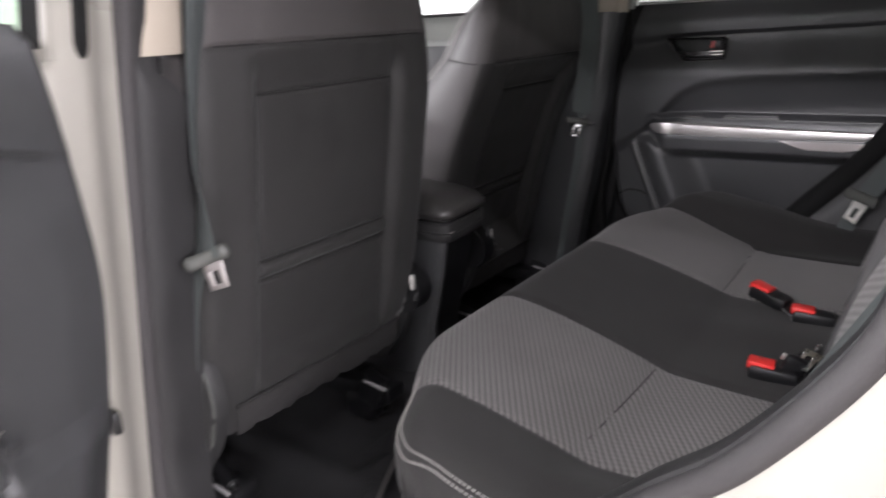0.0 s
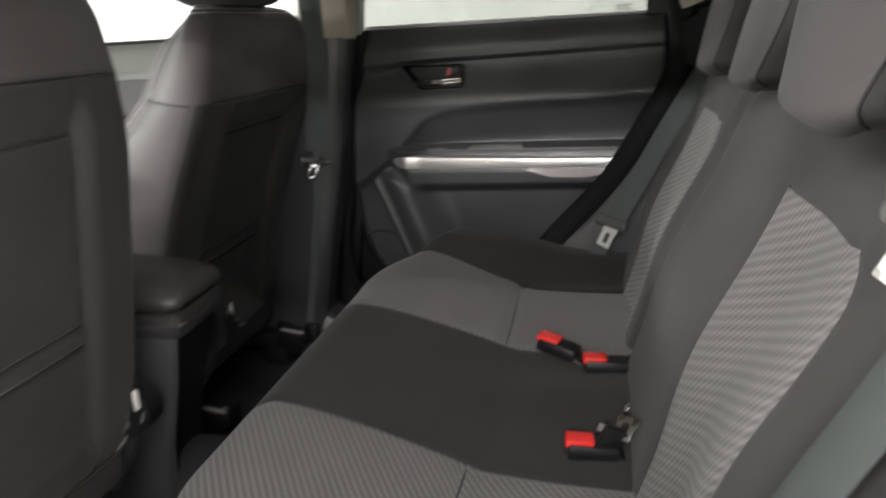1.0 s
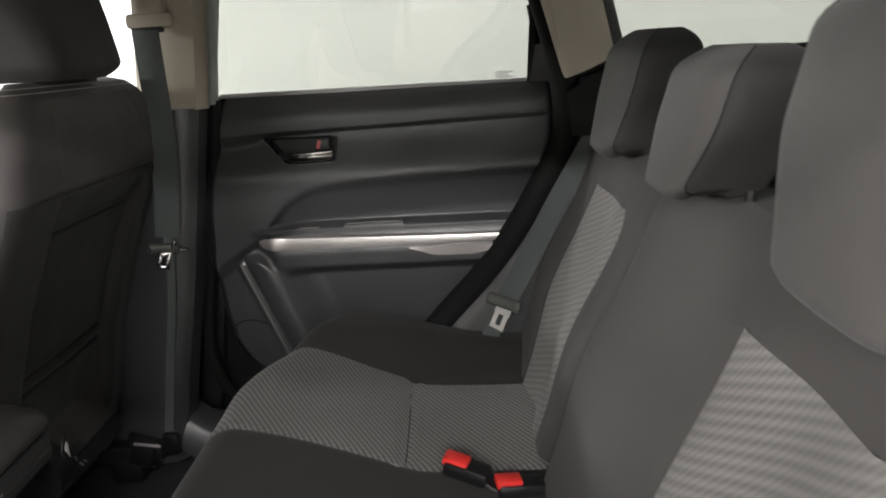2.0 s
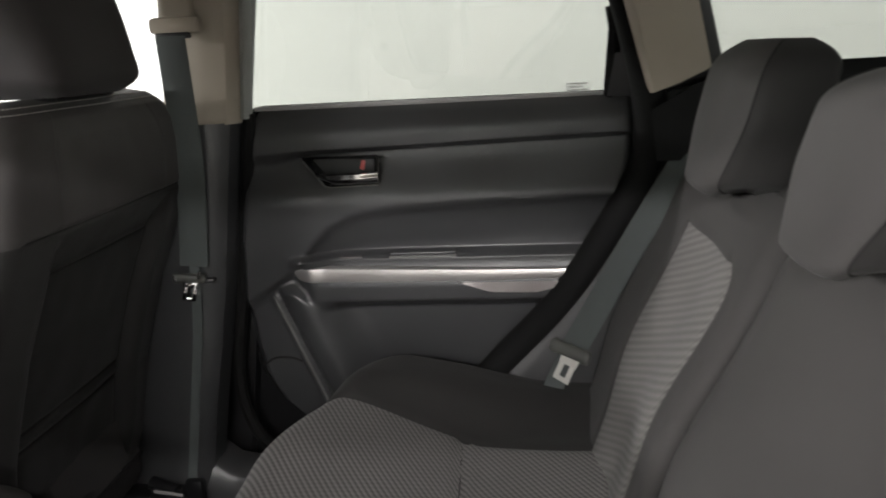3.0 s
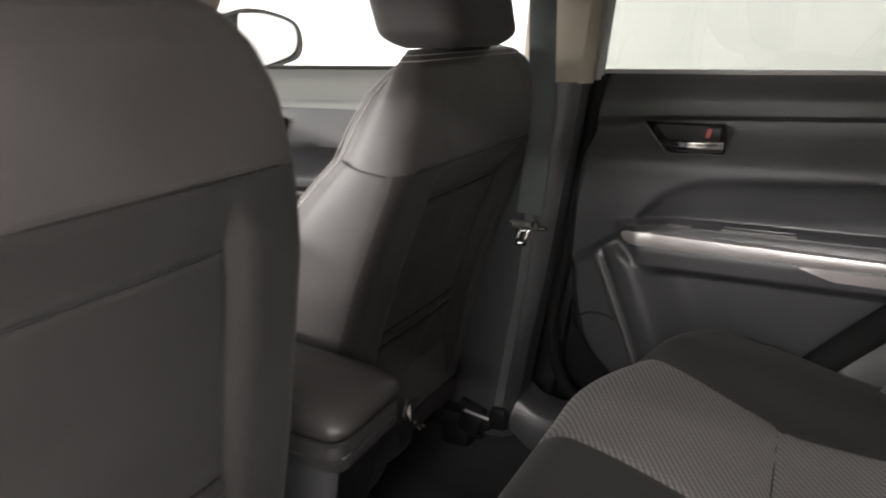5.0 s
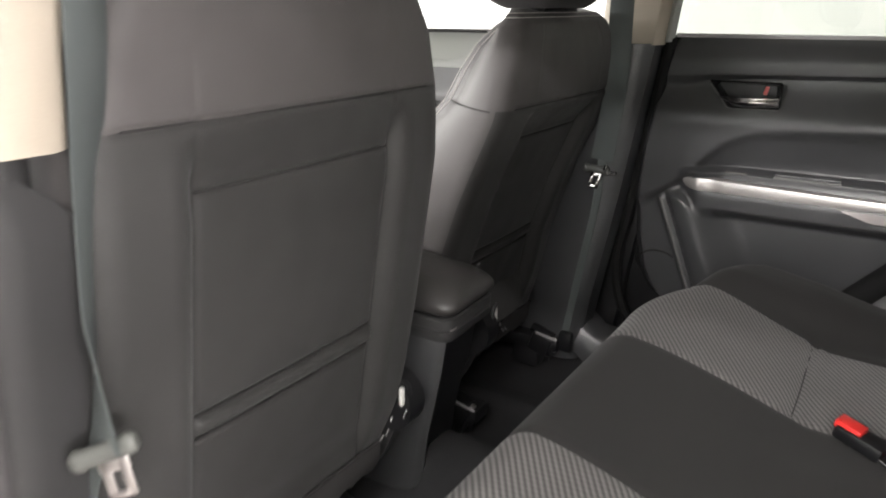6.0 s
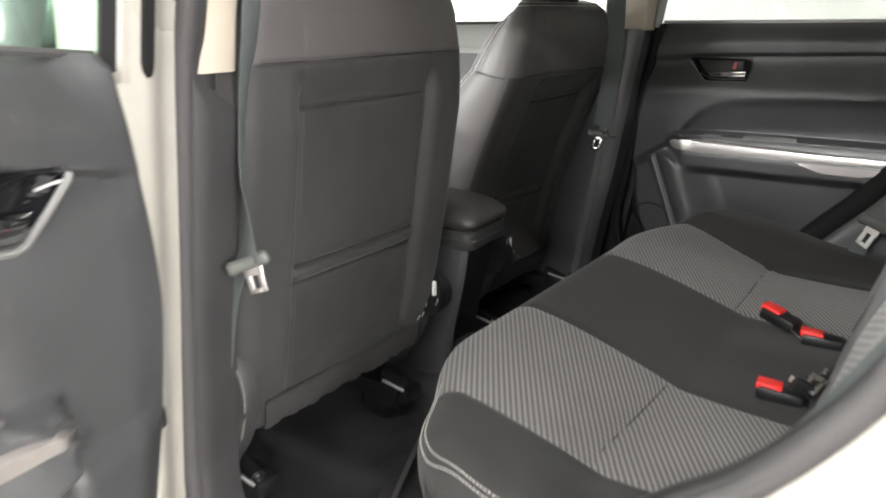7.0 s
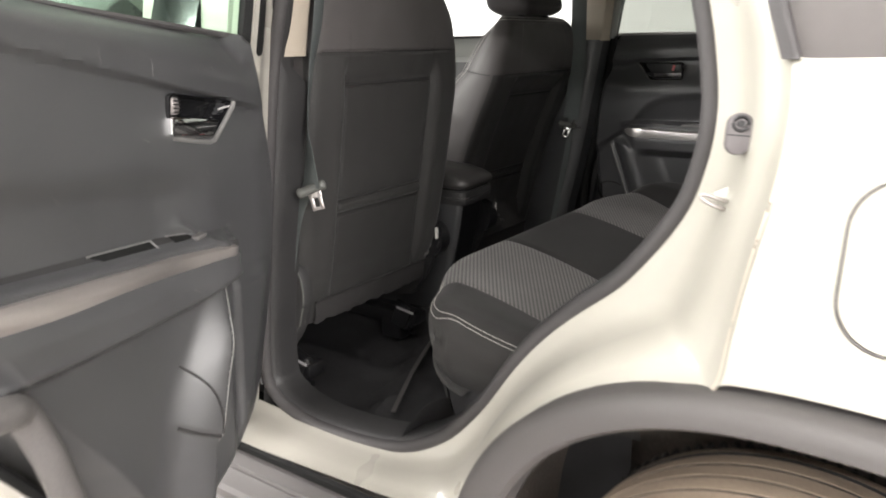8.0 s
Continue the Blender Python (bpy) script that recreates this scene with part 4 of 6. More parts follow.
def far_trim(d, m, Y):
    """Handle, armrest strip and speaker edge of the closed far door."""
    thing_handle(d, m, Y)
    # armrest trim
    strip = []
    for k in range(41):
        x = lerp(0.266, 0.790, (k / 40) ** 1.5)
        zt = table(x, [(0.266, 0.836), (0.270, 0.843), (0.278, 0.8455), (0.30, 0.845), (0.345, 0.842), (0.6, 0.835), (0.79, 0.832)])
        zb = table(x, [(0.266, 0.830), (0.270, 0.822), (0.280, 0.816), (0.30, 0.813), (0.35, 0.811), (0.6, 0.810), (0.735, 0.812), (0.79, 0.831)])
        y = Y - panel_depth(max(x, 0.30), 0.825) - 0.004 + 0.004 * smooth(0.30, 0.265, x)
        strip.append([(x, y + 0.006, zb - 0.001), (x, y - 0.002, zb + 0.002), (x, y - 0.003, lerp(zb, zt, 0.5)), (x, y - 0.001, lerp(zb, zt, 0.85)), (x, y + 0.008, zt)])
    part("armrest_trim", sheet(strip), SATIN, d, "satin silver trim strip along the armrest", m)
    # strip's down-turned lower part, in duller silver that paints its shade
    strip = []
    for k in range(21):
        x = lerp(0.56, 0.775, k / 20)
        zt = 0.8095
        zb = table(x, [(0.56, 0.809), (0.59, 0.799), (0.62, 0.789), (0.70, 0.788), (0.735, 0.796), (0.775, 0.809)])
        y = Y - panel_depth(x, 0.80) - 0.002
        strip.append([(x, y + 0.005, zb - 0.001), (x, y - 0.002, zb + 0.002 * (zt > zb)), (x, y - 0.001, zt)])
    part("armrest_strip_shaded", sheet(strip), SATIN_DULL, d, "lower part of the silver strip, dulled to paint its shade", m)
    # armrest top plate with cup and switch
    rows = []
    for k in range(33):
        x = lerp(0.272, 0.80, k / 32)
        z = table(x, [(0.272, 0.845), (0.30, 0.850), (0.432, 0.859), (0.56, 0.858), (0.80, 0.842)])
        a, c = Y - panel_depth(max(x, 0.30), 0.835) + 0.004, Y + 0.036
        rows.append([(x, a, z - 0.010), (x, a + 0.003, z - 0.003), (x, lerp(a, c, 0.5), z), (x, c, z + 0.002)])
    part("armrest_top", sheet(rows), PLASTIC_DARK, d, "black armrest top plate", m)
    yf = Y - panel_depth(0.5, 0.835)
    part("pull_cup", block((0.118, 0.03, 0.006), (0.499, yf + 0.022, 0.859), 0.002), PLASTIC_SOFT, d, "", m)
    part("cup_edge", block((0.122, 0.003, 0.005), (0.499, yf + 0.004, 0.855), 0.0012), RIDGE, d, "pale edge of the pull cup", m)
    part("window_switch", block((0.044, 0.016, 0.006), (0.366, yf + 0.012, 0.855), 0.0025, Matrix.Rotation(radians(6), 4, "X")), POCKET, d, "small window switch", m)
    # speaker grille edge
    # paler grey paints the light caught by the ridge
    part("speaker_ridge_lit", tube([(0.216 + (0.797 - z) * 0.39, Y - panel_depth(0.216 + (0.797 - z) * 0.39, z) + 0.001, z) for z in np.linspace(0.787, 0.54, 14)], 0.0036, 8), RIDGE, d, "ridge paled to paint its lit edge", m)
    path = [(p.x, Y - panel_depth(p.x, p.z) - 0.0005, p.z) for p in spline([(0.180, 0, 0.646), (0.205, 0, 0.661), (0.235, 0, 0.662), (0.258, 0, 0.654)], 6)]
    part("speaker_cover", tube(path, 0.0022, 6), SEAM, d, "round speaker cover edge", m)


def near_trim(d, m, Y):
    """Handle, armrest, switch, pull cup and speaker cover of the open door."""
    near_handle(d, m, Y)
    face = lambda x, z, out=0.0006: (x, Y - near_depth(x, z) - out, z)
    front = lambda x: Y - near_depth(max(x, 0.352), 0.836)
    strip = []
    for k in range(49):
        x = lerp(0.332, 0.792, (k / 48) ** 1.2)
        zt = table(x, [(0.332, 0.839), (0.338, 0.844), (0.355, 0.847), (0.70, 0.849), (0.79, 0.846)])
        zb = table(x, [(0.332, 0.836), (0.342, 0.831), (0.438, 0.825), (0.521, 0.822), (0.55, 0.820), (0.575, 0.816), (0.604, 0.809), (0.63, 0.8045), (0.66, 0.804), (0.696, 0.810), (0.79, 0.832)])
        y = front(x) - 0.004 + 0.014 * smooth(0.358, 0.330, x)
        strip.append([(x, y + 0.007, zb - 0.001), (x, y + 0.001, zb + 0.001), (x, y - 0.001, lerp(zb, zt, 0.4)), (x, y - 0.001, lerp(zb, zt, 0.75)), (x, y + 0.002, zt - 0.002), (x, y + 0.009, zt)])
    part("armrest_trim", sheet(strip), SATIN_WARM, d, "wide satin silver trim along the armrest", m)

    def plate(x, v, up=0.0):
        a, c = front(x) + 0.004, Y - near_depth(x, 0.885) + 0.006
        return (x, lerp(a, c, v), 0.8495 + 0.022 * v * table(x, [(0.33, 0.35), (0.37, 0.8), (0.45, 1.0), (0.80, 0.9)]) + up)

    part("armrest_top", sheet([[(x, front(x) + 0.003, 0.842)] + [plate(x, v) for v in (0.0, 0.1, 0.3, 0.6, 1.0)] for x in np.linspace(0.340, 0.80, 40)]), PLASTIC, d, "black armrest top plate", m)
    # flat dark sheet on the plate paints the cup's inner shade
    cup = [[plate(x, lerp(v0, 0.70, k / 4), 0.0012) for k in range(5)] for x, v0 in ((0.466, 0.04), (0.491, 0.02), (0.521, 0.08), (0.542, 0.22), (0.562, 0.60))]
    c = part("pull_cup", sheet(cup), RUBBER_DARK, d, "flat dark sheet painting the shade in the pull cup", m)
    part("cup_edge", tube([plate(x, 0.72, 0.001) for x in np.linspace(0.462, 0.566, 8)], 0.0013, 6), RIDGE, c, "pale edge of the cup", m)
    part("cup_end", tube([plate(0.464, v, 0.001) for v in np.linspace(0.05, 0.72, 6)], 0.0013, 6), RIDGE, c, "pale edge of the cup", m)
    # another flat dark sheet paints the shade of the switch well
    part("switch_well_shade", sheet([[plate(x, v, 0.0012) for v in (0.30, 0.75)] for x in (0.372, 0.386, 0.410, 0.432)]), RUBBER_DARK, d, "flat dark sheet painting the shade in the switch well", m)
    x, y, z = plate(0.392, 0.50, 0.004)
    sw = part("window_switch", block((0.022, 0.014, 0.006), (x, y, z - 0.002), 0.0025, Matrix.Rotation(radians(12), 4, "Y")), POCKET, d, "small grey window switch", m)
    part("switch_rim", tube([plate(v, 0.78, 0.001) for v in np.linspace(0.396, 0.436, 5)], 0.0012, 6), RIDGE, sw, "", m)
    part("tip_edge", tube([plate(v, 0.98, 0.001) for v in np.linspace(0.338, 0.372, 6)], 0.0011, 6), RIDGE, d, "pale end of the armrest plate", m)
    # column with the speaker cover
    edge = lambda z: table(z, [(0.45, 0.408), (0.604, 0.390), (0.669, 0.377), (0.743, 0.355), (0.798, 0.332)]) + 0.003
    # paler line paints the highlight down the column's edge
    part("speaker_ridge_lit", tube([face(edge(z), z, 0.0) for z in np.linspace(0.790, 0.585, 20)], 0.0012, 6), RIDGE, d, "thin ridge paled to paint its highlight", m)
    path = [face(p.x, p.y) for p in spline([(0.428, 0.697, 0), (0.421, 0.690, 0), (0.411, 0.677, 0), (0.402, 0.659, 0), (0.397, 0.640, 0), (0.3945, 0.615, 0), (0.396, 0.596, 0)], 6)]
    part("speaker_cover", tube(path, 0.0016, 6), SEAM, d, "round speaker cover edge", m)
    path = [face(p.x, p.y) for p in spline([(0.396, 0.592, 0), (0.41, 0.599, 0), (0.425, 0.607, 0), (0.443, 0.619, 0)], 6)]
    part("cover_gap", tube(path, 0.0024, 6), SEAM, d, "", m)
    # lip of the door pocket, in a paler colour that paints the light along it
    path = [face(p.x, p.y, -0.006) for p in spline([(0.79, 0.757, 0), (0.74, 0.760, 0), (0.70, 0.752, 0), (0.680, 0.730, 0), (0.662, 0.690, 0), (0.646, 0.650, 0), (0.634, 0.610, 0), (0.618, 0.56, 0), (0.60, 0.50, 0)], 6)]
    part("pocket_lip", tube(path, 0.016, 12, up=(0, 1, 0)), POCKET, d, "lip of the door pocket, paled to paint the light on it", m)
    # a few light scuffs
    bm = bmesh.new()
    for x, z, l, a in ((0.535, 1.075, 0.018, 80), (0.452, 1.068, 0.020, 88), (0.47, 0.985, 0.012, 20), (0.60, 0.93, 0.016, 35), (0.36, 0.94, 0.010, 60), (0.33, 1.075, 0.009, 70), (0.43, 0.80, 0.012, 30)):
        q = Vector((math.cos(radians(a)), math.sin(radians(a)))) * l / 2
        tube([face(x - q.x, z - q.y, -0.0001), face(x, z, 0.0), face(x + q.x, z + q.y, -0.0001)], 0.00028, 4, bm=bm)
    tagged(part("scuffs", bm, RIDGE, d, "fine pale scuffs", m), kind="stuff")


def near_handle(d, m, Y):
    """The open door's handle: sunk bowl, pale rim, wide chrome lever and ribbed lock knob."""
    m = m @ Matrix.Translation((-0.017, 0, 0))
    y0 = Y - near_depth(0.36, 1.0) - 0.002
    out = [(0.302, 1.032), (0.432, 1.040), (0.440, 1.036), (0.444, 0.992), (0.440, 0.985), (0.362, 0.977), (0.351, 0.980), (0.304, 1.026)]
    cx, cz = 0.385, 1.010
    ring = lambda k, y: [(lerp(cx, x, k), y, lerp(cz, z, k)) for x, z in out]
    bowl = part("handle_bezel", sheet([ring(1.0, y0 + 0.005), ring(1.0, y0 - 0.001), ring(0.96, y0 - 0.001), ring(0.93, y0 + 0.006), ring(0.88, y0 + 0.019), ring(0.5, y0 + 0.021), ring(0.02, y0 + 0.021)], True), GLOSS_BLACK, d, "sunk gloss black handle bowl", m)
    # paler tube on two edges paints the light on the chamfer
    part("bezel_lit_rim", tube([(lerp(cx, x, 0.985), y0 - 0.0015, lerp(cz, z, 0.985)) for x, z in [(0.302, 1.032), (0.304, 1.026), (0.327, 1.003), (0.351, 0.981), (0.362, 0.978), (0.400, 0.981), (0.440, 0.986)]], 0.0034, 8), RIDGE, bowl, "rim paled along its lit edges only", m)
    lever = [(0.345, 1.008), (0.436, 1.0125), (0.4445, 1.010), (0.4455, 0.991), (0.441, 0.987), (0.366, 0.984), (0.356, 0.988)]
    flat = Matrix(((1, 0, 0, 0), (0, 0, -1, y0 + 0.006), (0, 1, 0, 0), (0, 0, 0, 1)))
    part("handle_lever", prism(lever, 0.013, flat, 0.004), CHROME, d, "wide polished chrome lever", m)
    knob = part("lock_knob", block((0.014, 0.016, 0.021), (0.431, y0 + 0.004, 1.0245), 0.004), SATIN_DULL, d, "grey ribbed lock knob", m)
    for k in range(4):
        part("rib", block((0.0125, 0.0025, 0.0018), (0.431, y0 - 0.0045, 1.0175 + 0.0045 * k), 0.0006), PLASTIC_DARK, knob, "", m)
    part("bowl_edge", tube([(0.332, y0 + 0.004, 1.021), (0.318, y0 + 0.003, 1.024), (0.309, y0 + 0.001, 1.0255)], 0.0015, 6), GREY_TRIM, bowl, "", m)


def thing_handle(d, m, Y):
    """Recessed door handle: bezel, bowl, chrome lever and lock tab."""
    y0 = Y - panel_depth(0.36, 1.0) - 0.003
    out = [(0.298, 1.041), (0.43, 1.041), (0.434, 1.036), (0.434, 0.994), (0.430, 0.989), (0.345, 0.987), (0.335, 0.990), (0.300, 1.035)]
    inn = [(0.308, 1.037), (0.428, 1.037), (0.430, 1.034), (0.430, 0.997), (0.427, 0.993), (0.346, 0.991), (0.339, 0.994), (0.309, 1.033)]
    rows = [[(x, y0 + 0.004, z) for x, z in out], [(x, y0 - 0.002, z) for x, z in out], [(x, y0 - 0.002, z) for x, z in inn], [(lerp(0.37, x, 0.93), y0 + 0.022, lerp(1.015, z, 0.9)) for x, z in inn]]
    part("handle_bezel", sheet(rows, True), GLOSS_BLACK, d, "gloss black handle bezel", m)
    # same edges paled to paint the lit chamfer
    part("bezel_lit_rim", tube([(x, y0 - 0.0005, z - 0.001) for x, z in out[4:8]], 0.0022, 6), RIDGE, d, "", m)
    h = d
    part("handle_bowl", prism([(lerp(0.37, x, 0.93), lerp(1.015, z, 0.9)) for x, z in inn], 0.002, Matrix(((1, 0, 0, 0), (0, 0, 1, y0 + 0.020), (0, 1, 0, 0), (0, 0, 0, 1)))), PLASTIC_DARK, h, "", m)
    lever = spline([(0.318, y0 + 0.001, 1.010), (0.35, y0 - 0.004, 1.008), (0.39, y0 - 0.005, 1.008), (0.431, y0 - 0.004, 1.010)], 5)
    deep = lambda k: min(1, 0.30 + k / 7)
    rows = [[p + Vector((0, y, z * deep(k))) for y, z in ((0.012, 0.0015), (-0.001, 0.0025), (-0.004, 0.0010), (-0.0035, -0.002), (-0.004, -0.006), (-0.003, -0.011), (0.001, -0.016), (0.009, -0.0205))] for k, p in enumerate(lever)]
    part("handle_lever", sheet(rows), CHROME, h, "polished chrome lever", m)
    part("lock_tab", block((0.022, 0.014, 0.022), (0.415, y0 + 0.006, 1.024), 0.003), PLASTIC_DARK, h, "", m)
    part("lock_mark", block((0.008, 0.004, 0.017), (0.405, y0 - 0.001, 1.0245), 0.0018, Matrix.Rotation(radians(14), 4, "Y")), LOCK_RED, h, "red lock mark", m)


MIRRORED = Matrix.Diagonal((1, -1, 1, 1))
HINGE = Vector((0.115, -0.81, 0))
PIVOT = Vector((0.3, 0, 1.03))
OPEN = Matrix.Translation(HINGE) @ Matrix.Rotation(radians(-71), 4, "Z") @ Matrix.Translation(PIVOT - HINGE) @ Matrix.Rotation(radians(-5.0), 4, "Y") @ Matrix.Translation(-PIVOT) @ MIRRORED
car_door("closed rear door with dark grey card and silver armrest strip", Matrix(), TINTED, True)
car_door("wide open rear door with dark grey card and white edge", OPEN, GREENISH, False)


def front_door():
    """The far front door, seen past the front seat."""
    rows = []
    for z in sorted(set(np.linspace(0.45, 1.125, 60))):
        rows.append([(x, 0.672 - panel_depth(x + 0.96, z) * 0.8 + (0.05 * smooth(1.035, 1.12, z)), z) for x in np.linspace(-0.86, 0.03, 70)])
    d = part("front_door", sheet(rows), PLASTIC_SOFT, car, "closed front door with dark card and pale lit top")
    # strip over the card's top, paled to paint the window light
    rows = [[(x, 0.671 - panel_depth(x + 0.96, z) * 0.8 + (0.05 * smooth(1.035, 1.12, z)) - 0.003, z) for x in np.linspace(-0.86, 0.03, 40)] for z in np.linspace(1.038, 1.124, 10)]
    part("door_top_lit", sheet(rows), PALE_TRIM, d, "upper door trim painted pale for the light on it")
    part("door_skin", block((0.92, 0.03, 0.72), (-0.42, 0.83, 0.76), 0.012), PAINT, d)
    m = Matrix.Translation((-0.965, 0.012, -0.025))
    thing_handle(d, m, 0.660)
    rows = [[(x, 0.735 - 0.17 * (z - 1.12), z) for x in (-0.80 + (z - 1.12) * 0.6, -0.35, 0.06)] for z in (1.10, 1.3, 1.48)]
    pane = part("window_pane", sheet(rows), CLEAR, d, "clear window pane")
    pane.visible_shadow = False
    part("belt_moulding", tube([(x, 0.724, 1.125) for x in np.linspace(-0.80, 0.06, 6)], 0.005, 6), RUBBER, d)
    rows = [[(-0.855 + (z - 1.12) * 0.62, 0.728 - 0.17 * (z - 1.12), z), (-0.885 + (z - 1.12) * 0.62, 0.715 - 0.17 * (z - 1.12), z), (-0.915 + (z - 1.12) * 0.62, 0.73 - 0.17 * (z - 1.12), z)] for z in np.linspace(1.1, 1.48, 5)]
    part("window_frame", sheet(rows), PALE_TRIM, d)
    cover = prism([(-0.796, 1.118), (-0.786, 1.20), (-0.778, 1.268), (-0.84, 1.215), (-1.0, 1.118)], 0.014, Matrix(((1, 0, 0, 0), (0, 0, 1, 0.700), (0, 1, 0, 0), (0, 0, 0, 1))), 0.003)
    part("corner_filler", cover, CLADDING, d, "grey triangular cover at the front of the window")
    part("armrest_top", block((0.30, 0.05, 0.02), (-0.55, 0.635, 0.846), 0.006), PLASTIC_DARK, d, "black armrest top with switches")
    for k in range(2):
        part("window_switch", block((0.03, 0.02, 0.012), (-0.585 + 0.045 * k, 0.63, 0.858), 0.004), SATIN_DULL, d)


front_door()


def near_front_door():
    """The closed front door on the near side, seen from outside."""
    out = lambda z: -0.824 - 0.03 * math.sin(math.pi * min(1, max(0, (z - 0.36) / 0.8))) + 0.17 * max(0, z - 1.10)
    rows = [[(x, out(z), z) for x in np.linspace(-0.90, 0.085, 12)] for z in np.linspace(0.37, 1.10, 16)]
    d = part("front_door", sheet(rows), PAINT, car, "closed white front door with dark window")
    rows = [[(x, out(z) + 0.012, z) for x in (-0.84 + (z - 1.10) * 0.7, -0.4, 0.0 + (z - 1.1) * 0.15)] for z in (1.09, 1.2, 1.35, 1.48)]
    pane = part("window_pane", sheet(rows), DARK_PANE, d, "reflecting window pane")
    pane.visible_shadow = False
    rows = [[(x + (z - 1.1) * 0.15, out(z) + y, z) for z in (1.095, 1.2, 1.35, 1.50)] for x, y in ((-0.012, 0.012), (-0.008, 0.0), (0.05, -0.003), (0.115, 0.0), (0.120, 0.014))]
    part("pillar_cover", sheet(rows), GLOSS_BLACK, d, "gloss black pillar cover")
    part("belt_moulding", tube([(x, out(1.10) - 0.002, 1.098) for x in np.linspace(-0.86, 0.09, 8)], 0.008, 8), RUBBER_DARK, d, "black window moulding")


near_front_door()


def wing_mirror():
    w = thing("wing_mirror", "white-backed wing mirror with grey rim outside the front window", "mirror", (-0.86, 0.86, 1.11))
    m = Matrix.Translation((-0.85, 0.985, 1.180)) @ Matrix.Rotation(radians(-16), 4, "Z") @ Matrix(((0, 0, -1, 0), (1, 0, 0, 0), (0, 1, 0, 0), (0, 0, 0, 1)))
    shape = lambda pts: [(p.x, p.y) for p in spline([(u, v, 0) for u, v in pts], 5, True)]
    out = shape([(-0.155, 0.066), (-0.120, 0.083), (-0.075, 0.091), (-0.010, 0.086), (0.060, 0.068), (0.098, 0.044), (0.111, 0.004), (0.106, -0.030), (0.086, -0.054), (0.038, -0.067), (-0.045, -0.080), (-0.118, -0.078), (-0.165, -0.064), (-0.170, 0.0)])
    glass = shape([(-0.096, 0.067), (-0.070, 0.076), (-0.012, 0.074), (0.052, 0.058), (0.082, 0.041), (0.091, 0.012), (0.084, -0.022), (0.053, -0.045), (-0.036, -0.067), (-0.078, -0.067), (-0.096, -0.010)])
    rows = [[m @ Vector((u * k, v * k, dz)) for u, v in out] for k, dz in ((0.84, 0.006), (0.90, -0.006), (0.97, -0.010), (1.0, 0.0), (0.99, 0.03), (0.9, 0.08), (0.6, 0.12), (0.1, 0.135))]
    # lighter grey paints the flare over the housing
    part("housing", sheet(rows, True), RIDGE, w, "mirror housing greyed to paint the window's flare")
    part("rim_face", prism([(u * 0.90, v * 0.90) for u, v in out], -0.002, m), PLASTIC, w, "dark inner face")
    part("mirror_glass", prism(glass, -0.006, m), MIRROR, w, "reflective mirror glass")
    part("arm", tube(spline([(-0.90, 0.94, 1.12), (-0.86, 0.86, 1.10), (-0.82, 0.75, 1.115)], 5), 0.03, 10, flat=0.6), CLADDING, w)


wing_mirror()


# ---- front seats ----
UPRIGHT = dict(
    rear=[(0.50, 0.062), (0.58, 0.082), (0.64, 0.104), (0.795, 0.131), (1.0, 0.165), (1.05, 0.168), (1.09, 0.168), (1.16, 0.172), (1.20, 0.168), (1.225, 0.156), (1.240, 0.138), (1.248, 0.11)],
    front=[(0.50, -0.16), (0.62, -0.20), (0.86, -0.19), (0.97, -0.115), (1.08, -0.020), (1.12, 0.0), (1.16, 0.016), (1.19, 0.030), (1.21, 0.045), (1.225, 0.060), (1.238, 0.075), (1.248, 0.09)], recess=0.014,
    half=[(0.50, 0.205), (0.62, 0.236), (0.70, 0.246), (0.80, 0.250), (1.0, 0.250), (1.09, 0.246), (1.15, 0.228), (1.19, 0.207), (1.22, 0.182), (1.24, 0.155), (1.248, 0.125)])
RECLINED = dict(
    rear=[(0.50, -0.036), (0.53, -0.030), (0.67, 0.002), (0.77, 0.022), (0.84, 0.045), (0.92, 0.073), (0.97, 0.095), (1.03, 0.122), (1.075, 0.141), (1.09, 0.145), (1.16, 0.152), (1.20, 0.150), (1.225, 0.143), (1.240, 0.126), (1.248, 0.10)],
    front=[(0.50, -0.26), (0.70, -0.235), (0.82, -0.205), (0.90, -0.165), (0.97, -0.145), (1.037, -0.078), (1.10, -0.012), (1.16, 0.018), (1.19, 0.034), (1.21, 0.050), (1.23, 0.068), (1.242, 0.084), (1.248, 0.092)], recess=0.022,
    half=[(0.50, 0.205), (0.62, 0.236), (0.70, 0.246), (0.80, 0.250), (1.0, 0.250), (1.09, 0.248), (1.15, 0.238), (1.19, 0.224), (1.22, 0.205), (1.24, 0.178), (1.248, 0.145)])


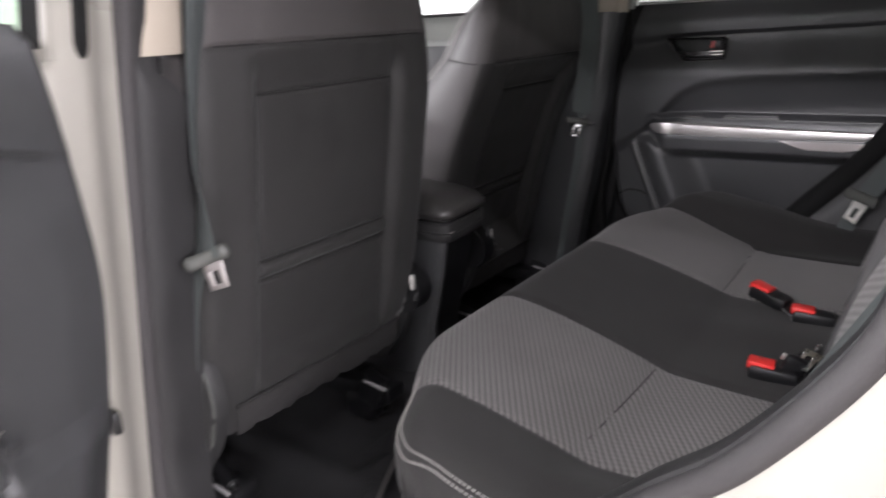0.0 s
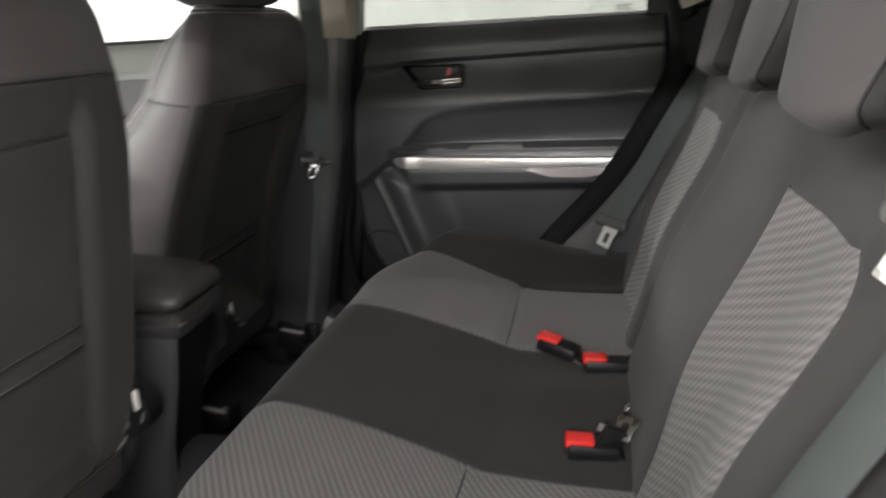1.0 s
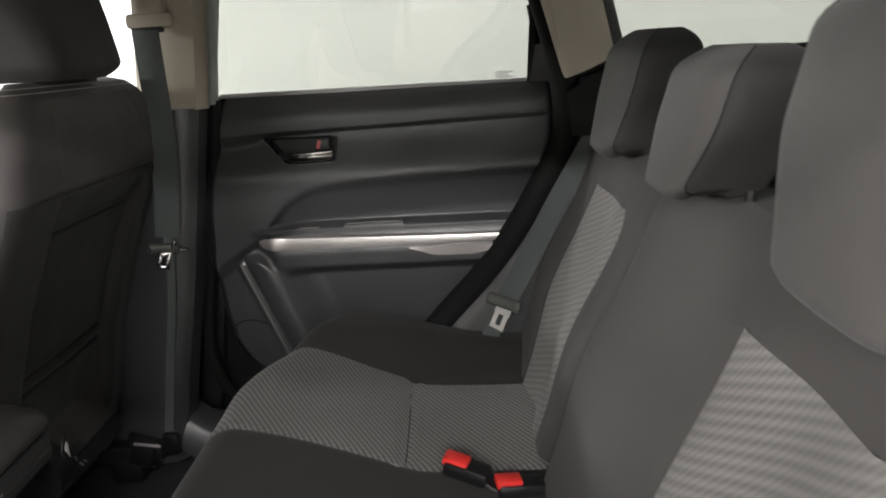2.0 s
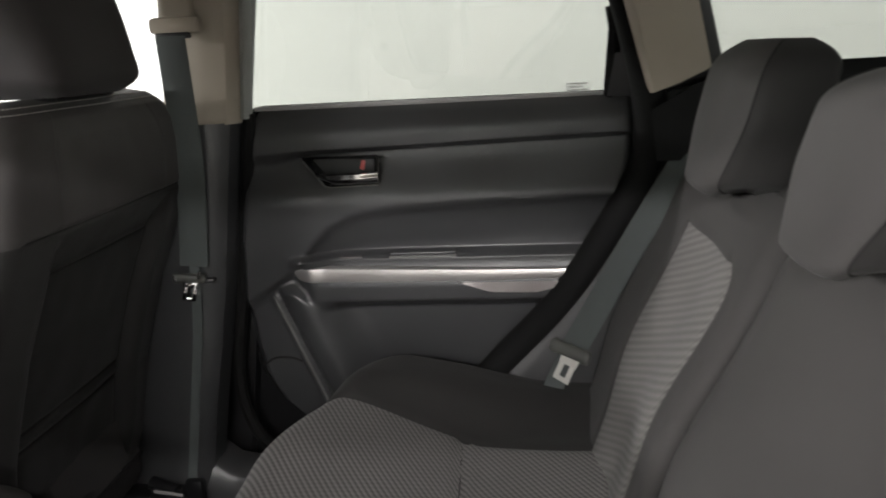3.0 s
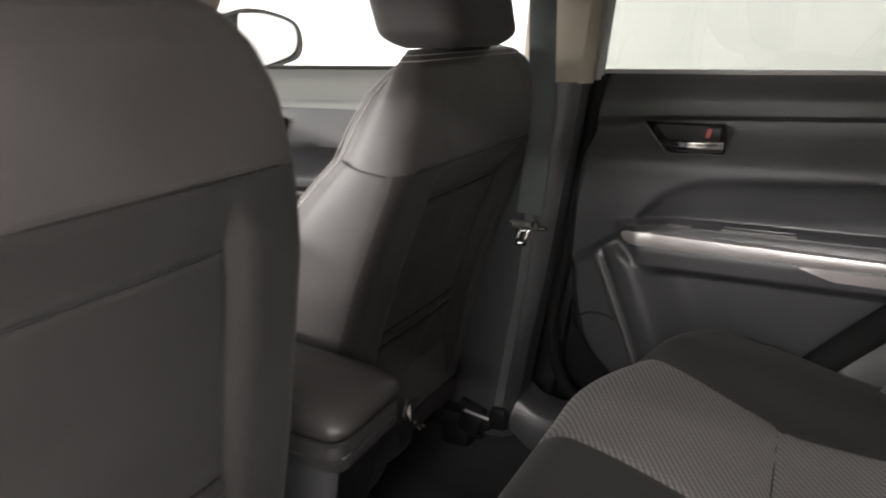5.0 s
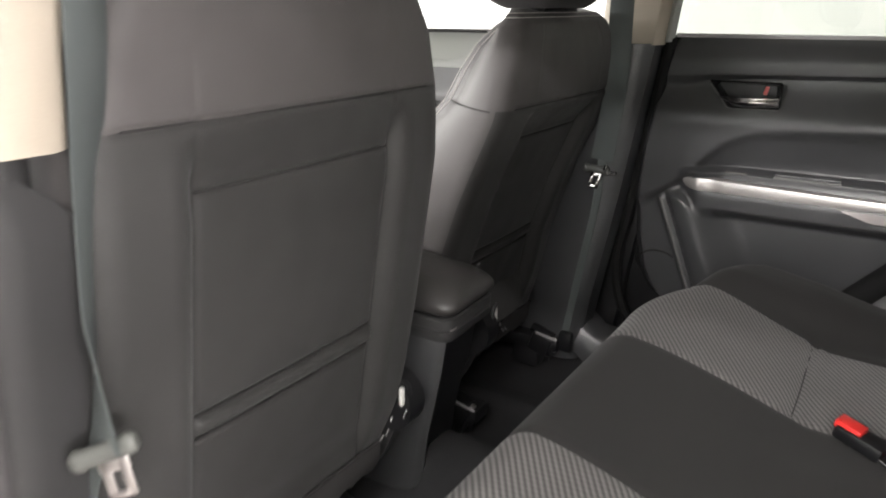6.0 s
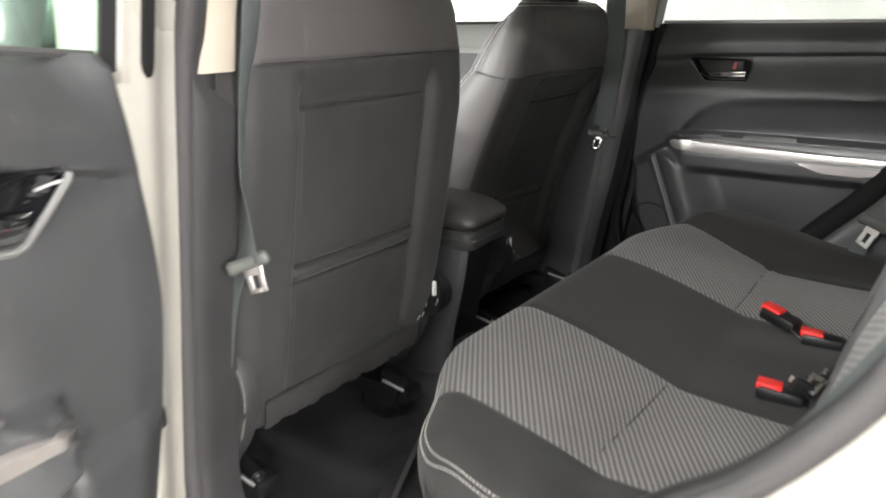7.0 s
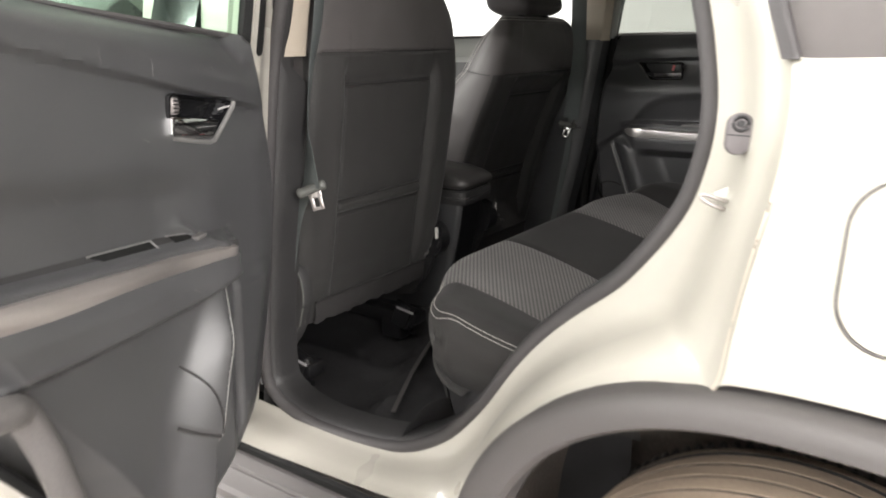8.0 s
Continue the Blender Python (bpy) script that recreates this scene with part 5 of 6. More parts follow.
def front_seat(label, cy, sx, dz, shape, outer):
    """A front seat seen from behind; cy: its middle, sx: set back by, shape: the backrest's side outline, outer: the door side's sign."""
    s = thing("front_seat", label, "car seat", (sx - 0.1, cy, 0.36), "front seats")
    rear = lambda z: sx + table(z - dz, shape["rear"])
    front = lambda z: sx + table(z - dz, shape["front"])
    half = lambda z: table(z - dz, shape["half"])

    def skin(u, z):
        """The rear face at u off the middle: side ridges, and a sunk panel between them."""
        a = abs(u)
        sunk = shape["recess"] * smooth(1.088, 1.035, z - dz) * smooth(0.575, 0.64, z - dz)
        x = rear(z) - 0.10 * u * u - sunk * smooth(0.158, 0.136, a)
        x -= 0.0035 * math.exp(-((a - 0.140) / 0.005) ** 2) * smooth(1.06, 1.03, z - dz)
        x += 0.004 * math.exp(-((a - 0.168) / 0.010) ** 2) * smooth(1.085, 1.03, z - dz) * smooth(0.6, 0.68, z - dz)
        return x

    seams = (0.575, 0.765, 0.793, 1.027, 1.09)
    zs = sorted(set(round(v, 4) for v in list(np.linspace(0.53, 1.248, 60)) + list(np.linspace(1.18, 1.248, 20)) + [q + k * 0.0025 for q in seams for k in range(-4, 5)]))
    flat = sorted(set(round(v, 4) for v in list(np.linspace(-0.19, 0.19, 39)) + [q + k * 0.0035 for q in (-0.142, 0.142) for k in range(-6, 7)]))
    rings = []
    for zr in zs:
        z = zr
        w, xr, xf = half(z + dz), rear(z + dz), front(z + dz)
        rc = min(0.038, max(0.006, (xr - xf) * 0.45))
        ring = []
        for u0 in flat:
            u = u0 if abs(u0) < 0.165 and w - rc > 0.19 else u0 / 0.19 * (w - rc) if w - rc < 0.19 else math.copysign(0.165 + (abs(u0) - 0.165) / 0.025 * (w - rc - 0.165), u0)
            a = abs(u0)
            inset = 0.0
            if a < 0.138:
                inset -= 0.006 * (math.exp(-((z - 0.793) / 0.0035) ** 2) + math.exp(-((z - 0.765) / 0.0035) ** 2)) + 0.003 * math.exp(-((z - 1.027) / 0.003) ** 2)
                inset += 0.006 * smooth(0.765, 0.778, z) * smooth(0.793, 0.782, z)
                inset += 0.0028 * noise.noise((u * 9, z * 9, cy)) + 0.0012 * noise.noise((u * 26, z * 22, cy))
            inset += 0.0050 * noise.noise((u * 14 + 3, z * 30, cy)) * smooth(0.66, 0.60, z)
            inset -= 0.0045 * math.exp(-((z - 1.09) / 0.003) ** 2)
            ring.append((skin(u, z + dz) + inset, cy + u, z))
        bow = 0.10 * (w - rc) ** 2
        for k in range(1, 7):
            a = radians(90 * k / 6)
            ring.append((xr - bow - rc * (1 - math.cos(a)), cy + w - rc + rc * math.sin(a), z))
        x0, x1 = xr - bow - rc, min(xf + 0.03, xr - bow - rc - 0.002)
        for k in range(1, 6):
            t = k / 5
            ring.append((lerp(x0, x1, t), cy + w - 0.045 * t ** 2, z))
        for k in range(1, 6):
            a = radians(90 * k / 5)
            ring.append((x1 - (x1 - xf) * math.sin(a), cy + w - 0.045 - 0.03 * (1 - math.cos(a)), z))
        for k in range(1, 6):
            u = lerp(w - 0.075, -(w - 0.075), k / 6)
            ring.append((xf + min(0.05, (xr - xf) * 0.4) * (1 - (u / w) ** 2) * smooth(1.24, 1.16, z), cy + u, z))
        for k in range(5, 0, -1):
            a = radians(90 * k / 5)
            ring.append((x1 - (x1 - xf) * math.sin(a), cy - w + 0.045 + 0.03 * (1 - math.cos(a)), z))
        for k in range(5, 0, -1):
            t = k / 5
            ring.append((lerp(x0, x1, t), cy - w + 0.045 * t ** 2, z))
        for k in range(6, 0, -1):
            a = radians(90 * k / 6)
            ring.append((xr - bow - rc * (1 - math.cos(a)), cy - w + rc - rc * math.sin(a), z))
        rings.append([(x, y, q + dz) for x, y, q in ring])
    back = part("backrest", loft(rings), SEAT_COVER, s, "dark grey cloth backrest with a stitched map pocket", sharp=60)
    # back below the shoulder seam in a darker colour that paints its shade
    back.data.materials.append(SEAT_BACK_SHADE)
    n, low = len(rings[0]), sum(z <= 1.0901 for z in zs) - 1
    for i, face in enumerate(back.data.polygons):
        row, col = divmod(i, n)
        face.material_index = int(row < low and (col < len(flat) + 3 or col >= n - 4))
    # side seams below the shoulder
    for side in (1, -1):
        z = 1.09 + dz
        path = [(lerp(rear(z) - 0.042, front(z) + 0.03, t), cy + side * (half(z) + 0.0004 - 0.045 * t ** 2), z + 0.010 * t) for t in np.linspace(-0.1, 0.95, 10)]
        part("seam", tube(path, 0.0013, 5), SEAM, back)
    # dark seam cords
    for z, wide in ((1.027, 0.136), (0.793, 0.136), (0.765, 0.136)):
        path = [(skin(u, z + dz) - 0.0005, cy + u, z + dz) for u in np.linspace(-wide, wide, 16)]
        part("seam", tube(path, 0.0013, 5), SEAM, back)
    path = [(skin(u, 1.09 + dz) - 0.004, cy + u, 1.09 + dz) for u in np.linspace(-0.206, 0.206, 20)]
    part("seam", tube(path, 0.0013, 5), SEAM, back)
    # pale double stitching over the shoulder
    bm = bmesh.new()
    for row in (0.0, 0.011):
        for inner in (1, -1):
            pts = []
            for k in range(80):
                z = dz + lerp(0.96, 1.242 - row, k / 79)
                pts.append(Vector((front(z) + 0.016 + row, cy + inner * (half(z) - 0.035 + 0.0), z)))
            for k in range(0, 78):
                tube([pts[k].lerp(pts[k + 1], 0.1), pts[k].lerp(pts[k + 1], 0.8)], 0.0011, 4, bm=bm)
        ring = min(rings, key=lambda r: abs(r[0][2] - dz - 1.2405 + row * 0.7))
        loop = [Vector((p[0], p[1], p[2])) for p in ring]
        mid = Vector((sum(p.x for p in loop) / len(loop), cy, loop[0].z))
        loop = [p + (p - mid).normalized() * 0.0012 for p in loop]
        for p, q in zip(loop, loop[1:] + loop[:1]):
            n = max(1, round((q - p).length / 0.0045))
            for i in range(n):
                tube([p.lerp(q, (i + 0.1) / n), p.lerp(q, (i + 0.75) / n)], 0.0010, 4, bm=bm)
    tagged(part("stitching", bm, THREAD, back, "pale double stitching"), kind="stuff")
    # felt flap under the backrest
    rows = []
    for k in range(41):
        u = lerp(-0.19, 0.19, k / 40)
        drop = 0.045 + 0.006 * noise.noise((u * 40, cy, 0)) + 0.004 * noise.noise((u * 120, cy, 3))
        rows.append([(rear(0.58 + dz) + 0.002, cy + u, dz + 0.582), (rear(0.56 + dz) + 0.006, cy + u, dz + 0.562), (rear(0.56 + dz) + 0.004 + 0.004 * noise.noise((u * 30, 1, cy)), cy + u, dz + 0.575 - drop * 0.7), (rear(0.55 + dz), cy + u, dz + 0.575 - drop), (rear(0.55 + dz) - 0.03, cy + u, dz + 0.56 - drop * 0.5)])
    part("felt_flap", sheet(rows), FELT, s, "fraying felt flap under the backrest")
    part("seam", tube([(rear(0.58 + dz) + 0.004, cy + u, dz + 0.582) for u in np.linspace(-0.19, 0.19, 8)], 0.003, 6), SEAM, back)
    # cushion
    rows = []
    for k in range(14):
        x = lerp(sx - 0.02, sx - 0.56, k / 13)
        e = 0.05 * smooth(0.10, 0.0, k / 13) + 0.05 * smooth(0.9, 1.0, k / 13)
        row = []
        for j in range(24):
            a = math.tau * j / 24
            row.append((x, cy + (0.25 - e) * math.copysign(abs(math.cos(a)) ** 0.5, math.cos(a)), 0.56 + (0.07 - e * 0.4) * math.copysign(abs(math.sin(a)) ** 0.6, math.sin(a))))
        rows.append(row)
    part("cushion", loft(rows), FABRIC, s)
    # side cover with recliner lever, on both sides
    for side in (1, -1):
        y = cy + side * 0.224
        back_by = 0.0 if side == outer else -0.022
        out = [(sx + x + back_by, z) for x, z in ((0.06, 0.50), (0.098, 0.56), (0.112, 0.62), (0.090, 0.68), (0.03, 0.70), (-0.10, 0.62), (-0.40, 0.56), (-0.42, 0.49), (-0.30, 0.46), (0.0, 0.46))]
        out = [(p.x, p.y) for p in spline([(x, z, 0) for x, z in out], 4, True)]
        m = Matrix(((1, 0, 0, 0), (0, 0, side, y), (0, 1, 0, 0), (0, 0, 0, 1)))
        cover = part("side_cover", prism(out, 0.026, m, 0.008), PLASTIC, s, "black plastic recliner cover")
        path = spline([(sx + 0.080, y + side * 0.024, 0.688), (sx + 0.104, y + side * 0.024, 0.655), (sx + 0.110, y + side * 0.024, 0.61), (sx + 0.094, y + side * 0.024, 0.55)], 6)
        if side == outer:
            part("edge_bead", tube(path, 0.0022, 6), BELT_PLASTIC, cover, "pale edge bead")
    inner = -outer
    hub = tube([(sx + 0.074, cy + inner * 0.215, 0.628), (sx + 0.074, cy + inner * 0.252, 0.628)], 0.047, 18)
    part("recliner_hub", hub, PLASTIC_DARK, s, "black recliner hub")
    # white block paints a glint on the bracket edge
    part("hub_glint", block((0.007, 0.009, 0.030), (sx + 0.110, cy + inner * 0.209, 0.650), 0.003), BRIGHT_WHITE, s, "white block painting the glint of a bracket edge")
    path = [(sx + 0.113, cy + inner * y, z) for y, z in ((0.211, 0.675), (0.221, 0.664), (0.225, 0.648), (0.220, 0.630), (0.208, 0.615))]
    part("recliner_link", tube(spline([Vector(p) for p in path], 5), 0.0035, 8), PLASTIC_DARK, s, "black recliner link")
    # slim pale bars stand for streaks of glint on the bolts
    for y, z, l, turn in ((0.163, 0.606, 0.011, 40), (0.175, 0.608, 0.012, 50), (0.186, 0.624, 0.009, 65)):
        part("bolt_streak", block((0.003, l, 0.0022), (sx + 0.108, cy + inner * y, z), 0.0008, Matrix.Rotation(radians(turn) * inner, 4, "X")), RIDGE, s, "slim pale streak standing for a bolt's glint")
    # rails and feet
    for side in (1, -1):
        y = cy + side * 0.185
        rail = part("seat_rail", block((0.52, 0.042, 0.036), (sx - 0.20, y, 0.418), 0.005), PLASTIC_DARK, s, "black steel seat rail")
        part("rail_end", block((0.055, 0.05, 0.03), (sx + 0.045, y, 0.424), 0.006), PLASTIC_DARK, rail)
        # pale strip paints the glint along the rail edge
        part("rail_glint", block((0.055, 0.004, 0.006), (sx + 0.050, y - 0.037, 0.452), 0.0015, Matrix.Rotation(radians(8), 4, "Y")), GREY_TRIM, rail, "pale strip painting the glint on the rail edge")
        foot = bmesh.new()
        block((0.07, 0.05, 0.06), (sx - 0.01, y, 0.385), 0.012, None, foot)
        tube([(sx + 0.03, y - 0.01, 0.40), (sx + 0.045, y - 0.01, 0.40)], 0.012, 8, bm=foot)
        tube([(sx + 0.03, y + 0.012, 0.375), (sx + 0.04, y + 0.012, 0.375)], 0.009, 8, bm=foot)
        tube([(sx + 0.0, y, 0.45), (sx + 0.055, y - 0.012, 0.44)], 0.013, 10, bm=foot)
        block((0.05, 0.012, 0.05), (sx + 0.03, y - 0.028, 0.425), 0.005, Matrix.Rotation(radians(20), 4, "Y"), foot)
        part("rail_foot", foot, PLASTIC_DARK, s)
        part("bolt", tube([(sx + 0.055, y - 0.012, 0.44), (sx + 0.063, y - 0.013, 0.438)], 0.006, 8), STEEL, s, "steel bolt head")
    # headrest on two posts
    hx, hz = sx + 0.102, 1.252 + dz
    rings = []
    for k in range(34):
        v = (1 - math.cos(math.pi * k / 33)) / 2
        z = hz - 0.004 + 0.209 * v
        w = (0.112 + 0.012 * smooth(0, 0.5, v) - 0.010 * v) * (1 - 0.30 * (1 - min(1, v / 0.14)) ** 2.4) * (1 - 0.32 * (1 - min(1, (1 - v) / 0.20)) ** 2.4)
        d = 0.078 * (1 - 0.34 * (1 - min(1, v / 0.14)) ** 2.4) * (1 - 0.45 * (1 - min(1, (1 - v) / 0.20)) ** 2.4)
        ring = []
        for j in range(56):
            a = math.tau * j / 56
            c, q = math.cos(a), math.sin(a)
            ring.append((hx - 0.006 - 0.045 * v + d * math.copysign(abs(c) ** 0.42, c), cy - 0.018 * (outer > 0) + w * math.copysign(abs(q) ** 0.40, q), z))
        rings.append(ring)
    part("headrest", loft(rings), FRONT_HEAD, s, "dark cloth headrest", sharp=70)
    for side in (1, -1):
        part("headrest_post", tube([(hx, cy + side * 0.07, dz + 1.20), (hx, cy + side * 0.07, dz + 1.29)], 0.007, 10), PLASTIC_DARK, s, "dark headrest post")
        part("post_guide", tube([(hx, cy + side * 0.07, dz + 1.236), (hx, cy + side * 0.07, dz + 1.254)], 0.018, 12, flat=0.8), PLASTIC, s, "black plastic post guide")
    return s


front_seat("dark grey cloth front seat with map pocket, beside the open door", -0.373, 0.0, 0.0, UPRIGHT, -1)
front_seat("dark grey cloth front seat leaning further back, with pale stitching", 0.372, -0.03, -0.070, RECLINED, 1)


# ---- console ----
def console():
    c = thing("centre_console", "black centre console with a padded armrest lid between the seats", "console", (-0.1, -0.01, 0.36))
    y0, y1 = -0.080, 0.060
    rear = lambda z: table(z, [(0.36, 0.066), (0.44, 0.073), (0.52, 0.084), (0.58, 0.098), (0.64, 0.114), (0.69, 0.124), (0.745, 0.128)])
    rings = []
    for z in np.linspace(0.36, 0.708, 24):
        xr = rear(z)
        pinch = 0.010 * smooth(0.70, 0.56, z)
        pts = [(xr - 0.45, y0), (xr - 0.05, y0 + pinch * 0.2), (xr - 0.016, y0 + pinch * 0.5), (xr - 0.005, y0 + 0.003 + pinch * 0.6), (xr, y0 + 0.010 + pinch * 0.7), (xr - 0.004, y0 + 0.018 + pinch),
               (xr - 0.018, y0 + 0.024 + pinch), (xr - 0.020, y1 - 0.012), (xr - 0.026, y1 - 0.003), (xr - 0.036, y1), (xr - 0.45, y1)]
        rings.append([(x, y, z) for x, y in pts])
    part("console_body", loft(rings), PLASTIC_SOFT, c, "black plastic console body with a sunk rear face", sharp=50)
    part("rear_panel", sheet([[(rear(z) - 0.0165, y, z) for y in np.linspace(y0 + 0.030, y1 - 0.013, 5)] for z in np.linspace(0.37, 0.70, 10)]), PLASTIC_DARK, c, "matt black rear panel")
    # band under the lid, with a groove and the latch
    band = []
    for z, grow in ((0.702, -0.003), (0.705, 0.0), (0.719, 0.001), (0.7205, -0.0015), (0.7225, -0.0015), (0.724, 0.001), (0.738, 0.001), (0.741, -0.003)):
        band.append([(-0.038 + u, -0.010 + v, z + 0.004 * smooth(-0.06, 0.05, v)) for u, v in rounded(0.344 + 2 * grow, 0.142 + 2 * grow, 0.020, 6)])
    part("lid_band", loft(band), PLASTIC, c, "black band under the lid", sharp=50)
    part("latch", block((0.007, 0.016, 0.020), (0.1305, y0 + 0.020, 0.7285), 0.003), SATIN_DULL, c, "small pale latch corner")
    part("lid_gap", loft([[(-0.036 + u, -0.010 + v, z + 0.004 * smooth(-0.06, 0.05, v)) for u, v in rounded(0.336, 0.134, 0.022, 6)] for z in (0.740, 0.747)]), RUBBER_DARK, c)
    # padded lid, its rear edge falling away
    rings = []
    for z, grow, r in ((0.746, -0.005, 0.022), (0.749, -0.001, 0.024), (0.756, 0.002, 0.026), (0.766, 0.002, 0.028), (0.776, -0.001, 0.030), (0.784, -0.006, 0.032), (0.790, -0.013, 0.034), (0.794, -0.024, 0.036), (0.796, -0.042, 0.022)):
        out = rounded(0.352 + 2 * grow, 0.144 + 2 * grow, r, 7)
        lift = smooth(0.746, 0.796, z)
        rings.append([(-0.036 + u, -0.010 + v, z + 0.004 * smooth(-0.06, 0.05, v) + lift * (0.012 * smooth(0.10, -0.15, u) - 0.010 * smooth(0.07, 0.17, u) - 0.004 * (v / 0.07) ** 2)) for u, v in out])
    part("armrest_lid", loft(rings), LID_VINYL, c, "padded black vinyl armrest lid", sharp=75)
    return c


console()


# ---- rear bench ----
def bench_front(y):
    a = abs(y)
    return 0.268 + 0.10 * smooth(0.30, 0.56, a) ** 1.2 + 0.08 * smooth(0.50, 0.645, a) ** 2


def bench_z(x, y):
    xf = bench_front(y)
    a = abs(y)
    crest = 0.662 - 0.058 * min(1.0, max(0.0, (x - xf - 0.05) / (0.60 - xf - 0.05))) ** 1.35 + 0.006 * smooth(0.10, 0.0, a) * smooth(0.5, 0.7, x)
    crest = lerp(crest, 0.662 - 0.030 * smooth(0.42, 0.66, x), smooth(0.45, 0.57, a))
    if y > 0:
        crest += 0.012 * smooth(0.25, 0.44, y) * smooth(0.52, 0.34, x) + 0.026 * smooth(0.44, 0.53, y) * smooth(0.75, 0.55, x)
    inner, outer = (bench_in_far(x), bench_out_far(x)) if y > 0 else (bench_in(x), bench_out(x))
    crest -= 0.007 * math.exp(-((x - 0.576) / 0.008) ** 2) * (1 if inner < a < outer else 0.0)
    d = x - xf
    e = 0.640 - a
    r = 0.055
    drop = 0.0
    k = math.hypot(max(0, r - d), max(0, r * 0.9 - e))
    if k > 0:
        drop = r - math.sqrt(max(0, r * r - min(k, r) ** 2))
    for b in (inner, outer):
        drop += 0.0035 * math.exp(-((a - b) / 0.005) ** 2)
    return crest - drop


def bench_in(x):
    return 0.158 + 0.055 * smooth(0.28, 0.78, x)


def bench_out(x):
    return 0.478 - 0.022 * smooth(0.45, 0.78, x)


def bench_in_far(x):
    return 0.196 - 0.050 * smooth(0.28, 0.70, x)


def bench_out_far(x):
    return 0.464 - 0.040 * smooth(0.35, 0.75, x)


def bench():
    b = thing("rear_bench", "dark cloth rear bench cushion with two grey knitted seat panels", "car seat", (0.5, 0, 0.4))
    ss = [k / 70 for k in range(71)]

    def strip(lo, hi, n, end=0):
        """Surface between two boundary functions of x, from under the front edge to the back; end: the side that turns down by a door."""
        vs = [(j / n, 0.0) for j in range(n + 1)]
        if end > 0:
            vs += [(1.0, d) for d in (0.06, 0.15, 0.3, 0.6, 0.85, 1.0)]
        if end < 0:
            vs = [(0.0, d) for d in (1.0, 0.85, 0.6, 0.3, 0.15, 0.06)] + vs
        rows = []
        for v, down in vs:
            row = []
            out = end * (0.003 * min(1, down / 0.15) - 0.03 * smooth(0.3, 1.0, down))
            ym = lerp(lo(0.35), hi(0.35), v)
            xf0 = bench_front(ym)
            for x, z in ((0.060, 0.518), (0.040, 0.524), (0.020, 0.538), (0.007, 0.562), (0.001, 0.585)):
                row.append((xf0 + x, ym + out, lerp(z, 0.518, down)))
            for s in ss:
                x = xf0 + (0.815 - xf0) * s ** 1.6
                y = lerp(lo(x), hi(x), v)
                xf = bench_front(y)
                x = xf + (0.815 - xf) * s ** 1.6
                row.append((x, y + out, lerp(bench_z(x, y), 0.518, down)))
            rows.append(row)
        return sheet(rows)

    edge = lambda x: 0.6375
    neg = lambda f: (lambda x: -f(x))
    part("side_bolster", strip(neg(edge), neg(bench_out), 30, -1), BENCH_CLOTH, b, "black cloth side bolster", sharp=70)
    part("seat_panel", strip(neg(bench_out), neg(bench_in), 30), KNIT_SEAT, b, "grey dotted knit seat panel", sharp=70)
    part("middle_panel", strip(neg(bench_in), bench_in_far, 34), BENCH_CLOTH, b, "black cloth middle panel", sharp=70)
    part("seat_panel", strip(bench_in_far, bench_out_far, 30), KNIT_SEAT, b, "grey dotted knit seat panel", sharp=70)
    part("side_bolster", strip(bench_out_far, edge, 30, 1), BENCH_CLOTH, b, "black cloth side bolster", sharp=70)
    # sewn crease across each knit panel
    for s in (-1, 1):
        lo, hi = (bench_in_far(0.576), bench_out_far(0.576)) if s > 0 else (bench_in(0.576), bench_out(0.576))
        path = [(0.576 + 0.004 * math.sin(9 * y), s * y, bench_z(0.576, s * y) + 0.0008) for y in np.linspace(lo + 0.003, hi - 0.003, 26)]
        part("seam", tube(path, 0.0011, 6), SEAM, b, "dark sewn crease")
    # double pale stitching round the near corner
    for s in (-1,):
        bm = bmesh.new()
        for row in (0.0, 0.012):
            pts = []
            plan = spline([(bench_front(0.455) + 0.016, 0.455, 0), (bench_front(0.50) + 0.016, 0.505, 0), (bench_front(0.54) + 0.020, 0.548, 0), (bench_front(0.57) + 0.022, 0.578, 0), (0.445, 0.606, 0), (0.50, 0.618, 0), (0.58, 0.622, 0), (0.66, 0.622, 0), (0.76, 0.62, 0)], 14)
            for k, p in enumerate(plan):
                q = plan[min(k + 1, len(plan) - 1)] - plan[max(k - 1, 0)]
                out = Vector((-q.y, q.x, 0)).normalized() * (row * 0.5)
                x, y = p.x + out.x, p.y + out.y
                pts.append(Vector((x - 0.001, s * (y + 0.001), bench_z(x, s * y) + 0.0012)))
            for p, q in zip(pts, pts[1:]):
                n = max(1, int((q - p).length / 0.0045))
                for i in range(n):
                    tube([p.lerp(q, (i + 0.1) / n), p.lerp(q, (i + 0.8) / n)], 0.0008, 4, bm=bm)
        tagged(part("stitching", bm, THREAD, b, "pale double stitching"), kind="stuff")
    # base below the cushion
    rows = []
    for y in np.linspace(-0.61, 0.61, 31):
        xf = bench_front(y)
        rows.append([(xf + 0.024, y, 0.534), (xf + 0.026, y, 0.512), (xf + 0.036, y, 0.47), (xf + 0.062, y, 0.41), (xf + 0.10, y, 0.35)])
    part("base", sheet(rows), CARPET, b, "black carpeted bench base")
    for y in (-0.61, 0.61):
        xf = bench_front(y)
        part("base_side", sheet([[(xf + 0.024, y, 0.534), (0.60, y, 0.534), (0.80, y, 0.534)], [(xf + 0.036, y * 0.99, 0.47), (0.60, y * 0.99, 0.47), (0.80, y * 0.99, 0.47)], [(xf + 0.10, y, 0.35), (0.60, y, 0.35), (0.80, y, 0.35)]]), CARPET, b)
    return b


BENCH = bench()


def back_x(z):
    return 0.775 + (z - 0.60) * 0.385


